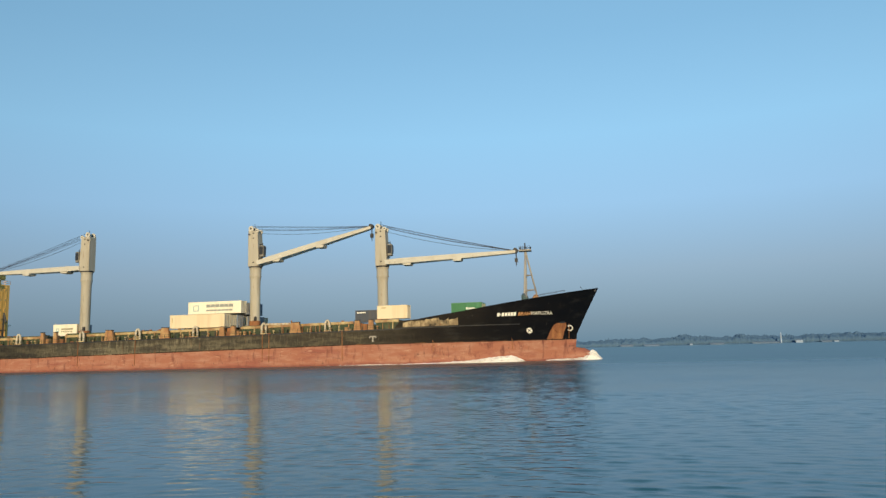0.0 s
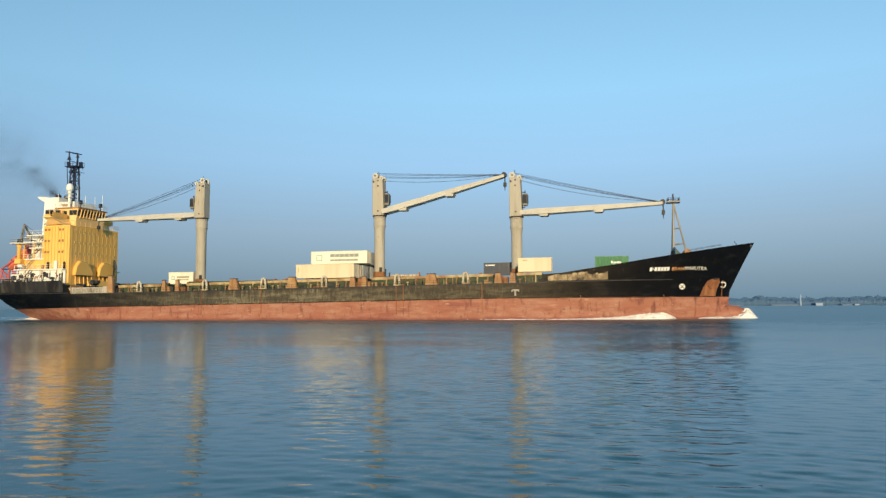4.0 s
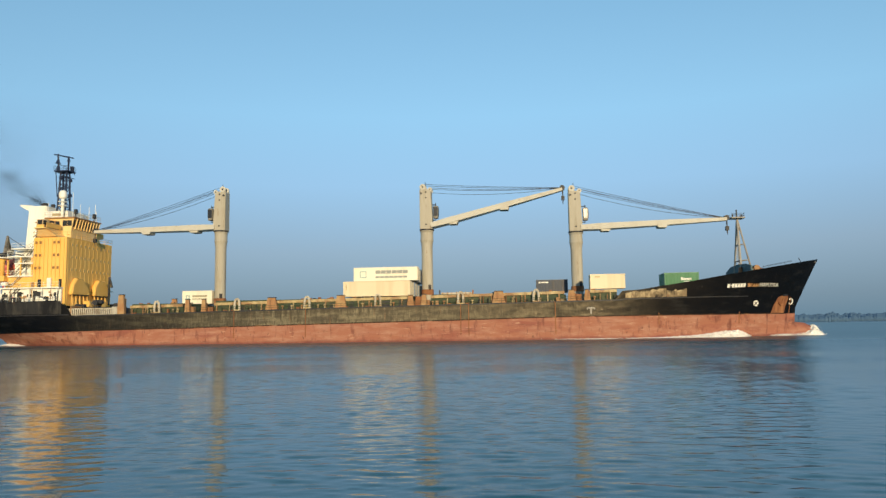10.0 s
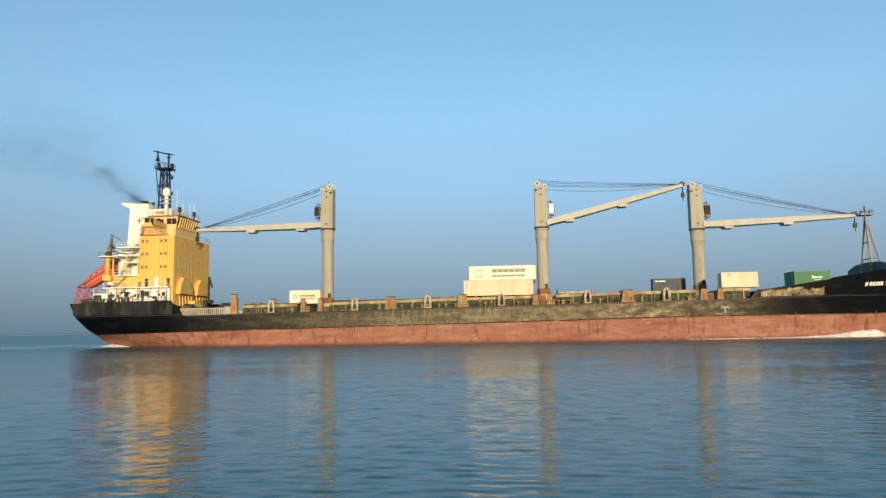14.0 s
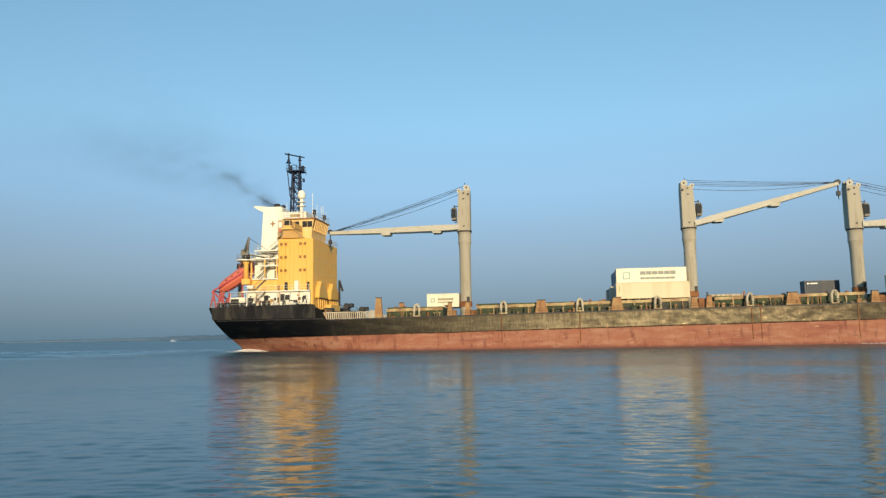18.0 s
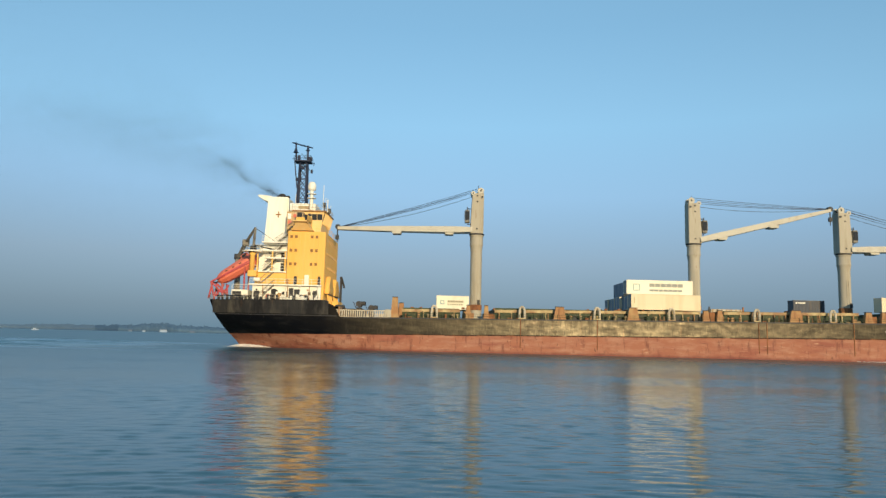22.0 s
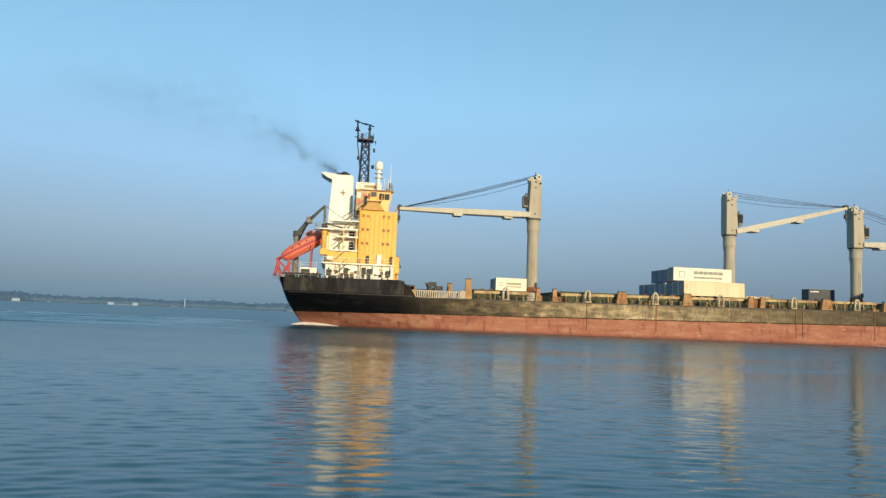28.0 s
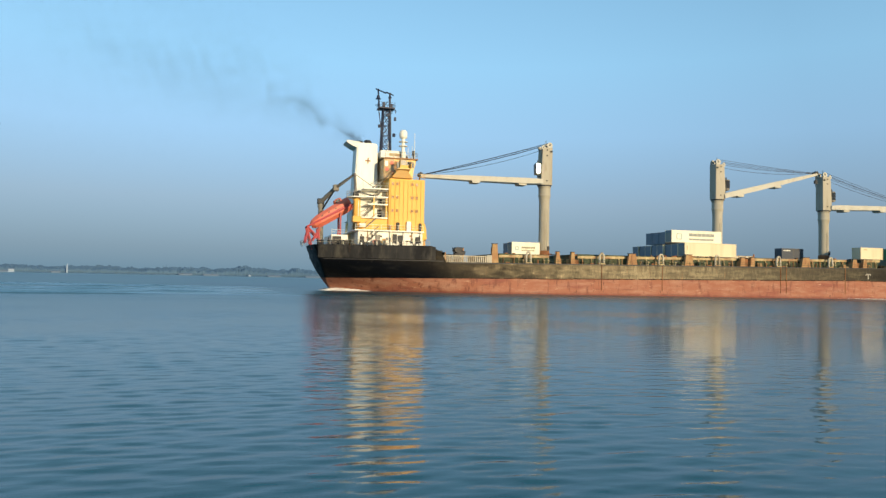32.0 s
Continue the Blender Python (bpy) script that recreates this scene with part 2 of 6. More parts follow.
M_BROWN = material("rust_brown_paint", (0.34, 0.17, 0.07), 0.75, 0, [((0.42, 0.27, 0.12), 0.7, 0.45, 0.7, ONE), ((0.12, 0.05, 0.025), 1.8, 0.60, 0.75, STREAK)], 0.25, 3)
M_GREEN = material("green_deck_paint", (0.038, 0.058, 0.028), 0.75, 0, [((0.10, 0.10, 0.045), 0.6, 0.48, 0.72, ONE), ((0.14, 0.06, 0.03), 1.4, 0.58, 0.74, STREAK)], 0.25, 3)
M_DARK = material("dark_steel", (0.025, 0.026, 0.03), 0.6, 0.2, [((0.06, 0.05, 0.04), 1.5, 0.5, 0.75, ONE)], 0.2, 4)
M_GREY = material("dull_grey_paint", (0.24, 0.22, 0.18), 0.7, 0, [((0.08, 0.07, 0.06), 1.2, 0.5, 0.7, ONE), ((0.18, 0.10, 0.05), 2.0, 0.62, 0.74, ONE)], 0.15, 3, 0.3)
M_POOP = material("weathered_poop_plating", (0.027, 0.027, 0.028), 0.75, 0, [((0.075, 0.068, 0.057), 0.9, 0.48, 0.72, STREAK), ((0.13, 0.065, 0.03), 1.4, 0.64, 0.76, STREAK), ((0.012, 0.012, 0.014), 0.3, 0.48, 0.62, (1, 1, 0.4))], 0.25, 1.5, 0.2)
M_NAVY = material("dark_blue_mast_paint", (0.008, 0.017, 0.050), 0.55, 0, [((0.03, 0.032, 0.04), 1.2, 0.55, 0.8, ONE)], 0.1, 4)
M_TEAL = material("dark_teal_paint", (0.025, 0.075, 0.085), 0.6, 0, [((0.05, 0.10, 0.10), 0.8, 0.45, 0.75, ONE)], 0.15, 3)
M_SCREEN = material("stained_tan_paint", (0.52, 0.35, 0.17), 0.7, 0, [((0.66, 0.54, 0.34), 0.7, 0.45, 0.62, ONE), ((0.28, 0.14, 0.06), 1.1, 0.54, 0.68, STREAK)], 0.15, 3)
M_FENCE = material("dull_cream_paint", (0.52, 0.46, 0.35), 0.7, 0, [((0.28, 0.20, 0.12), 0.8, 0.5, 0.7, ONE)], 0.1, 3)
M_MASTB = material("weathered_pale_mast", (0.34, 0.32, 0.285), 0.7, 0, [((0.17, 0.14, 0.11), 1.0, 0.5, 0.7, STREAK)], 0.15, 3, 0.3)
M_RUST = material("rust", RUST, 0.85, 0, [((0.36, 0.16, 0.06), 1.0, 0.42, 0.7, STREAK), ((0.07, 0.03, 0.02), 2.0, 0.58, 0.75, ONE)], 0.3, 4)
M_ORANGE = material("orange_lifeboat", (0.68, 0.165, 0.10), 0.55, 0, [((0.60, 0.19, 0.12), 0.9, 0.5, 0.75, ONE)], 0.05, 3)
M_PINK = material("red_davit_paint", (0.46, 0.075, 0.085), 0.6, 0, [((0.40, 0.13, 0.08), 1.0, 0.5, 0.75, ONE)], 0.1, 3)
M_LET = material("white_lettering", (0.80, 0.78, 0.70), 0.6, 0, [((0.55, 0.45, 0.32), 2.0, 0.55, 0.8, ONE)])
M_LETRUST = material("rusty_lettering", (0.72, 0.36, 0.14), 0.7, 0, [((0.45, 0.17, 0.06), 1.5, 0.5, 0.75, ONE)])
M_TUG = material("faded_lettering", (0.34, 0.31, 0.26), 0.7, 0, [((0.10, 0.09, 0.08), 1.6, 0.5, 0.7, ONE)])
M_GLASS = material("window_glass", (0.03, 0.028, 0.026), 0.3, 0.0, (), 0, 3, 0.35)
M_CABGLASS = material("clear_cab_glass", (0.03, 0.03, 0.03), 0.07, 0.0)
M_SIDEPANE = material("glossy_curtained_glass", (0.30, 0.155, 0.05), 0.10, 0.0, spec=1.0)
M_FRONTPANE = material("drawn_curtain_glass", (0.60, 0.39, 0.14), 0.4, 0.0)
M_WIRE = material("steel_wire", (0.03, 0.035, 0.05), 0.6, 0.3)
M_BOXW = material("reefer_white", (0.80, 0.735, 0.57), 0.5, 0, [((0.68, 0.60, 0.44), 0.4, 0.52, 0.80, STREAK)], 0.06, 2)
M_BOXB = material("container_beige", (0.72, 0.60, 0.40), 0.55, 0, [((0.60, 0.45, 0.26), 0.5, 0.50, 0.80, STREAK)], 0.08, 2)
M_BOXG = material("container_green", (0.035, 0.17, 0.065), 0.5, 0, [((0.06, 0.22, 0.10), 0.6, 0.5, 0.75, STREAK)], 0.08, 2)
M_BOXK = material("container_grey", (0.055, 0.065, 0.085), 0.55, 0, [((0.10, 0.085, 0.075), 0.6, 0.5, 0.75, STREAK)], 0.08, 2)
# blue-grey that also paints the shade on pale containers' aft ends
M_BOXS = material("container_blue_grey_end_shade", (0.16, 0.20, 0.26), 0.6, 0, [((0.27, 0.29, 0.31), 0.5, 0.45, 0.7, STREAK), ((0.07, 0.08, 0.10), 1.0, 0.58, 0.75, STREAK)], 0.1, 2)
M_MARK = material("dark_marking", (0.27, 0.28, 0.25), 0.6)
M_MARKS = material("faded_olive_marking", (0.30, 0.27, 0.17), 0.6)
M_MARKT = material("teal_marking", (0.22, 0.36, 0.36), 0.6)
M_FOAM = material("foam", (0.82, 0.79, 0.73), 0.9, 0, [((0.52, 0.46, 0.40), 1.3, 0.52, 0.74, ONE)], 0.5, 4, 0.2)
M_SMOKE = material("smoke_soot", (0.05, 0.07, 0.085), 1.0, 0, (), 0, 3, 0.0)
# distance haze is mixed into these base colours of far bank and boat
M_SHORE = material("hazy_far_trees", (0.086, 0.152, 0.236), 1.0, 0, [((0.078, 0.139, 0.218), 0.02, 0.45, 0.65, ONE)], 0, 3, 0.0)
M_SHOREFAR = material("haze_paled_distant_trees", (0.128, 0.203, 0.290), 1.0, 0, [((0.116, 0.186, 0.270), 0.02, 0.45, 0.65, ONE)], 0, 3, 0.0)
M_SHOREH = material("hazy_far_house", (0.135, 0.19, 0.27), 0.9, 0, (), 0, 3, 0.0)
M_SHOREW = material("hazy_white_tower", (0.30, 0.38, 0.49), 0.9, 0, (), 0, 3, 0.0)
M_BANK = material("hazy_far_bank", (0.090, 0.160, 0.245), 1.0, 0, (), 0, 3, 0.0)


def water_material():
    m = bpy.data.materials.new("river_water")
    m.use_nodes = True
    n, l = m.node_tree.nodes, m.node_tree.links
    b = n["Principled BSDF"]
    b.inputs["Base Color"].default_value = (0.002, 0.066, 0.077, 1)
    b.inputs["Roughness"].default_value, b.inputs["IOR"].default_value = 0.11, 1.275
    tc = n.new("ShaderNodeTexCoord")
    # small ripples that the mesh does not hold: finer near this bank, ruffled by the breeze further out
    sy, rr = n.new("ShaderNodeSeparateXYZ"), n.new("ShaderNodeMapRange")
    l.new(tc.outputs["Object"], sy.inputs[0]); l.new(sy.outputs["Y"], rr.inputs["Value"]); l.new(rr.outputs[0], b.inputs["Roughness"])
    rr.inputs["From Min"].default_value, rr.inputs["From Max"].default_value = 15.0, 130.0
    rr.inputs["To Min"].default_value, rr.inputs["To Max"].default_value = 0.09, 0.31
    total = None
    for scale, st, amp in ((5.0, (0.4, 1, 1), 0.004), (11.0, (0.5, 1, 1), 0.0012)):
        mp, nz, k = n.new("ShaderNodeMapping"), n.new("ShaderNodeTexNoise"), n.new("ShaderNodeMath")
        mp.inputs["Scale"].default_value = st
        nz.inputs["Scale"].default_value, nz.inputs["Detail"].default_value = scale, 2.0
        k.operation = "MULTIPLY_ADD"
        k.inputs[1].default_value = amp
        k.inputs[2].default_value = 0.0
        l.new(tc.outputs["Object"], mp.inputs[0]); l.new(mp.outputs[0], nz.inputs["Vector"]); l.new(nz.outputs[0], k.inputs[0])
        if total:
            l.new(total, k.inputs[2])
        total = k.outputs[0]
    bp = n.new("ShaderNodeBump")
    bp.inputs["Strength"].default_value, bp.inputs["Distance"].default_value = 1.0, 1.0
    l.new(total, bp.inputs["Height"]); l.new(bp.outputs[0], b.inputs["Normal"])
    return m


M_WATER = water_material()


# ---- mesh helpers ----
def part(name, bm, mat, parent, label=""):
    """Links a bmesh as one mesh object under a thing or a part."""
    me = bpy.data.meshes.new(name)
    bmesh.ops.recalc_face_normals(bm, faces=bm.faces)
    bm.to_mesh(me)
    bm.free()
    for mm in (mat if isinstance(mat, (list, tuple)) else [mat]):
        me.materials.append(mm)
    ob = new(name, me)
    ob.parent = parent
    if label:
        ob["label"] = label
    return ob


def shaded(ob):
    for f in ob.data.polygons:
        f.use_smooth = True
    return ob


def empty(name, m=None):
    ob = new(name)
    ob.empty_display_size = 0.5
    if m:
        ob.matrix_basis = m
    return ob


def box(bm, x0, x1, y0, y1, z0, z1, bev=0.0, taper=None):
    """A box; taper (kx, ky) shrinks its top about its middle."""
    kx, ky = taper or (1, 1)
    mx, my = (x0 + x1) / 2, (y0 + y1) / 2
    v = [bm.verts.new(p) for p in ((x0, y0, z0), (x1, y0, z0), (x1, y1, z0), (x0, y1, z0))]
    v += [bm.verts.new((mx + (p.co.x - mx) * kx, my + (p.co.y - my) * ky, z1)) for p in v]
    fs = [bm.faces.new([v[i] for i in q]) for q in ((3, 2, 1, 0), (4, 5, 6, 7), (0, 1, 5, 4), (1, 2, 6, 5), (2, 3, 7, 6), (3, 0, 4, 7))]
    if bev:
        es = list({e for f in fs for e in f.edges})
        bmesh.ops.bevel(bm, geom=es, offset=bev, segments=1, affect="EDGES", profile=0.5)
    return bm


def boxes(*rows, bev=0.0):
    bm = bmesh.new()
    for r in rows:
        box(bm, *r, bev=bev)
    return bm


def tube(bm, a, b, r, r2=None, n=8):
    """A round bar from a to b."""
    a, b = Vector(a), Vector(b)
    r2 = r if r2 is None else r2
    q = (b - a).to_track_quat("Z", "Y")
    ra = [bm.verts.new(a + q @ Vector((r * math.cos(2 * math.pi * i / n), r * math.sin(2 * math.pi * i / n), 0))) for i in range(n)]
    rb = [bm.verts.new(b + q @ Vector((r2 * math.cos(2 * math.pi * i / n), r2 * math.sin(2 * math.pi * i / n), 0))) for i in range(n)]
    for i in range(n):
        bm.faces.new((ra[i], ra[(i + 1) % n], rb[(i + 1) % n], rb[i]))
    bm.faces.new(ra[::-1])
    bm.faces.new(rb)
    return bm


def tubes(segs, r, n=6):
    bm = bmesh.new()
    for a, b in segs:
        tube(bm, a, b, r, n=n)
    return bm


def lathe(bm, x, y, prof, n=20):
    """A turned body on an upright axis; prof: (radius, height) from below."""
    rings = [[bm.verts.new((x + r * math.cos(2 * math.pi * i / n), y + r * math.sin(2 * math.pi * i / n), z)) for i in range(n)] for r, z in prof]
    for p, q in zip(rings, rings[1:]):
        for i in range(n):
            bm.faces.new((p[i], p[(i + 1) % n], q[(i + 1) % n], q[i]))
    bm.faces.new(rings[0][::-1])
    bm.faces.new(rings[-1])
    return bm


def slab(bm, pts, y0, y1):
    """A plate with the outline pts in x and z, from y0 to y1."""
    a = [bm.verts.new((x, y0, z)) for x, z in pts]
    b = [bm.verts.new((x, y1, z)) for x, z in pts]
    bm.faces.new(a)
    bm.faces.new(b[::-1])
    for i in range(len(pts)):
        j = (i + 1) % len(pts)
        bm.faces.new((a[j], a[i], b[i], b[j]))
    return bm


def slab_x(bm, pts, x0, x1):
    """A plate with the outline pts in y and z, from x0 to x1."""
    a = [bm.verts.new((x0, y, z)) for y, z in pts]
    b = [bm.verts.new((x1, y, z)) for y, z in pts]
    bm.faces.new(a[::-1])
    bm.faces.new(b)
    for i in range(len(pts)):
        j = (i + 1) % len(pts)
        bm.faces.new((a[i], a[j], b[j], b[i]))
    return bm


def between(v, table):
    if v <= table[0][0]:
        return table[0][1]
    for (a, p), (b, q) in zip(table, table[1:]):
        if v <= b:
            return p + (q - p) * (v - a) / (b - a)
    return table[-1][1]


# ---- water and far shore ----
def build_water():
    """The river: one sheet to the horizon, with short-crested ripples in its mesh out to 300 m."""
    rnd = random.Random(31)
    rad = [5.0]
    while rad[-1] < 230:
        rad.append(rad[-1] + max(0.06, 0.0013 * rad[-1]))
    while rad[-1] < 4700:
        rad.append(rad[-1] * 1.09)
    az = [-52 + 0.36 * i for i in range(301)] + [62 + 6 * i for i in range(41)]
    r, a = np.meshgrid(np.array(rad), np.radians(np.array(az)), indexing="ij")
    x, y = r * np.sin(a), r * np.cos(a)
    step = np.maximum(0.06, 0.0013 * r)
    deg = np.degrees(a)
    calm = np.clip((deg + 52) / 4, 0, 1) * np.clip((56 - deg) / 4, 0, 1) * np.clip((300 - r) / 90, 0, 1)
    # ruffled and calm patches
    patch = np.zeros_like(r)
    for i in range(14):
        th, lam = rnd.uniform(0, 2 * math.pi), 7 * 1.3 ** i
        patch += np.sin((x * math.cos(th) * 0.55 + y * math.sin(th)) * 2 * math.pi / lam + rnd.uniform(0, 6.3))
    patch = np.clip(WAVE_BASE + 0.25 * patch, 0.3, 2.0)
    # the breeze ruffles the open stream more than the water near this bank
    patch *= np.interp(y, [0, 15, 45, 80, 200], [0.95, 1.05, 1.3, 1.4, 1.4])
    z, have, want = np.zeros_like(r), np.zeros_like(r), 0.0
    n = 80
    for i in range(n):
        lam = 0.18 * (1.3 / 0.18) ** (i / (n - 1)) * rnd.uniform(0.95, 1.05)
        th = radians(max(-1.9, min(1.9, rnd.gauss(0, 1))) * 34)
        kx, ky = 2 * math.pi / lam * math.sin(th), 2 * math.pi / lam * math.cos(th)
        slope = WAVE_SLOPE * math.sqrt(2 / n) * between(lam, [(0.2, 1.1), (0.45, 1.25), (0.7, 0.9), (1.0, 0.45), (1.3, 0.25)])
        fit = np.clip(lam / (3.0 * step) - 0.4, 0, 1) * np.clip(lam / max(abs(math.sin(th)), 0.02) / (0.0189 * r) - 0.4, 0, 1)
        have += (slope * fit) ** 2
        want += slope ** 2
        z += slope * lam / (2 * math.pi) * fit * (patch if lam < 4 else 1) * np.sin(kx * x + ky * y + rnd.uniform(0, 6.3))
    z *= calm * np.minimum(np.sqrt(want / np.maximum(have, 1e-9)), 2.2)
    nr, na = r.shape
    co = np.stack((x, y, z), -1).reshape(-1, 3)
    co = np.vstack((co, [[0, 0, 0]]))
    i, j = np.meshgrid(np.arange(nr - 1), np.arange(na), indexing="ij")
    k = (j + 1) % na
    quad = np.stack((i * na + j, i * na + k, (i + 1) * na + k, (i + 1) * na + j), -1).reshape(-1, 4)
    fan = np.stack((np.full(na, nr * na), (np.arange(na) + 1) % na, np.arange(na)), -1)
    me = bpy.data.meshes.new("water")
    me.vertices.add(len(co))
    me.vertices.foreach_set("co", co.ravel())
    me.loops.add(quad.size + fan.size)
    me.loops.foreach_set("vertex_index", np.concatenate((quad.ravel(), fan.ravel())).astype(np.int32))
    me.polygons.add(len(quad) + len(fan))
    me.polygons.foreach_set("loop_start", np.concatenate((np.arange(len(quad)) * 4, quad.size + np.arange(na) * 3)).astype(np.int32))
    me.update(calc_edges=True)
    me.polygons.foreach_set("use_smooth", np.ones(len(me.polygons), dtype=bool))
    me.materials.append(M_WATER)
    return tagged(new("water", me), "calm blue-grey river water with fine ripples", "water", kind="structure")


WAVE_BASE, WAVE_SLOPE = 0.95, 0.030
WATER = build_water()


def shore_point(az, d=1850.0):
    return d * math.sin(radians(az)), d * math.cos(radians(az))


def shore_far(az):
    """The bank draws away to the left, where the river bends."""
    return between(az, [(-60, 4300), (-40, 3700), (-27, 2700), (-20, 2000), (-16, 1850)])


def tree_rows(az0, az1):
    """Six rows of ragged crowns along a stretch of the bank."""
    bm = bmesh.new()
    for j in range(6):
        rows, az = [], az0
        while az < az1 + 0.03:
            d = shore_far(az) + 14 * j
            h = 17.5 + 3.5 * noise.noise((az * 0.35, 0, 0)) + 3.0 * noise.noise((az * 1.6, 3, 0)) + 7 * math.exp(-((az - 5.8) / 1.5) ** 2) + 6 * math.exp(-((az + 17.5) / 1.3) ** 2) + 7 * math.exp(-((az - 9.6) / 0.35) ** 2)
            h *= between(az, [(-60, 0.35), (-34, 0.55), (-27, 0.75), (-21, 0.9), (0, 1.0), (40, 1.12)])
            # crowns: rounded tops of several widths
            q = 0.5 * abs(noise.noise((az * 5.5, j * 9.1, 1))) + 0.35 * abs(noise.noise((az * 14, j * 5.3, 2))) + 0.25 * abs(noise.noise((az * 37, j, 3)))
            h = max(2.2, h * (0.62 + 0.075 * j + 0.22 * noise.noise((az * 3, j * 3.7, 6)) - 0.42 * q + 0.12))
            if noise.noise((az * 9, j * 2.0, 11)) > 0.62:
                h *= 1.22
            row = []
            for v, lean in ((0, 0), (0.35, -2.5), (0.7, -1.0), (0.92, 2.0), (1.0, 5.0)):
                k = 1.6 * noise.noise((az * 16, v * 5, j * 4.0))
                x, y = shore_point(az + 0.02 * k, d + lean + 1.5 * k)
                row.append(bm.verts.new((x, y, -0.5 + (h + 0.5) * v)))
            rows.append(row)
            az += 0.045
        for p, q in zip(rows, rows[1:]):
            for i in range(4):
                bm.faces.new((p[i], q[i], q[i + 1], p[i + 1]))
    return bm


def build_shore():
    """A low wooded bank along the far side of the river."""
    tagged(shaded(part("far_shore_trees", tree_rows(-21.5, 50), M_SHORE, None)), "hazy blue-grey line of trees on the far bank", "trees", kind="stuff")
    tagged(shaded(part("distant_trees", tree_rows(-62, -21.5), M_SHOREFAR, None)), "haze-coloured pale line of trees on the most distant bank", "trees", kind="stuff")
    bm = bmesh.new()
    pts = [shore_point(a, shore_far(a) - 15) for a in range(-62, 52, 2)]
    far = [shore_point(a, shore_far(a) + 300) for a in range(-62, 52, 2)]
    lo = [bm.verts.new((x, y, -1)) for x, y in pts]
    up = [bm.verts.new((x * 1.002, y * 1.002, 1.1)) for x, y in pts]
    bk = [bm.verts.new((x, y, 2.0)) for x, y in far]
    for i in range(len(pts) - 1):
        bm.faces.new((lo[i], lo[i + 1], up[i + 1], up[i]))
        bm.faces.new((up[i], up[i + 1], bk[i + 1], bk[i]))
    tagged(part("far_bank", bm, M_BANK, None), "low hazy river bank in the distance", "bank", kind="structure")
    for az, w, h, pale in ((1.6, 30, 3.0, 0), (3.4, 34, 2.4, 0), (6.2, 6, 2.6, 1), (11.3, 60, 2.2, 0), (13.4, 14, 5, 1), (15.1, 20, 2.2, 0), (15.7, 9, 2.2, 1), (-17.0, 16, 5, 1),
                           (-19.2, 9, 3, 0), (-18.3, 7, 2.2, 1), (-11.15, 13, 5, 1), (-9.55, 11, 6, 1), (-10.4, 46, 2.0, 0), (-15.0, 10, 2.5, 0), (-6.9, 18, 2.5, 0), (8.0, 30, 2.0, 0)):
        x, y = shore_point(az, shore_far(az) - 22)
        e = empty("far_house", pose(x, y, 1.0, 0, 0, -az))
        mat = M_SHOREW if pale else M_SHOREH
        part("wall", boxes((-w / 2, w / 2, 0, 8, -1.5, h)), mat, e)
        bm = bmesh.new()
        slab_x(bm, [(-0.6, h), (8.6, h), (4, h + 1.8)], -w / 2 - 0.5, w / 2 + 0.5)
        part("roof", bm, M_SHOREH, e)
        tagged(e, "small white house on the far bank" if pale else "long grey house low on the far bank", "house", "houses on the far bank")
    for az, h in ((12.24, 25), (-6.2, 21)):
        x, y = shore_point(az, 1826)
        e = empty("far_tower", pose(x, y, 0, 0, 0, -az))
        bm = bmesh.new()
        lathe(bm, 0, 0, [(1.9, 0), (1.6, h * 0.6), (1.3, h * 0.92), (0.3, h)], 10)
        part("shaft", bm, M_SHOREW, e)
        tagged(e, "slim white tower on the far bank", "tower", "towers on the far bank")


def far_boat():
    x, y = shore_point(-25.6, 1150)
    e = empty("motor_boat", pose(x, y, 0, 0, 0, 20))
    bm = bmesh.new()
    slab(bm, [(-4.5, 0), (3.6, 0), (5.2, 1.5), (-4.7, 1.2)], -1.3, 1.3)
    part("boat_hull", bm, M_SHOREW, e)
    part("cabin", boxes((-2.4, 1.2, -0.9, 0.9, 1.2, 2.9), bev=0.1), M_SHOREW, e)
    return tagged(e, "small white motor boat far off on the river", "boat")


build_shore()
FAR_BOAT = far_boat()


# ---- the ship ----
SHIP = empty("cargo_ship")
tagged(SHIP, "rusty black and red cargo ship with three cream cranes", "ship")
B = 11.2


def z_red(x):
    return between(x, [(-87, 2.35), (28, 3.85), (75, 3.95)])


def z_deck(x):
    return 6.33 + 0.0112 * x


TOP = [(-95, 8.15), (-66.5, 8.45), (-64.6, 7.4), (-64.0, 5.62), (35.2, 6.72), (36.0, 8.15), (39.0, 8.35), (42, 8.85), (47.5, 9.7), (51.5, 10.45), (57, 11.42), (60.5, 12.05), (69.8, 13.75), (73, 14.3)]


def z_top(x):
    return between(x, TOP)


def stem_x(z):
    return between(z, [(-2, 67.2), (0, 67.9), (2.4, 68.0), (4.9, 68.25), (9.3, 70.45), (13.7, 72.8), (15, 73.4)])


def end_x(z):
    return between(z, [(-2, -81.5), (0, -83.6), (1, -84.2), (2, -84.8), (3.4, -85.5), (5.6, -86.5), (8.2, -87.4), (9, -87.5)])


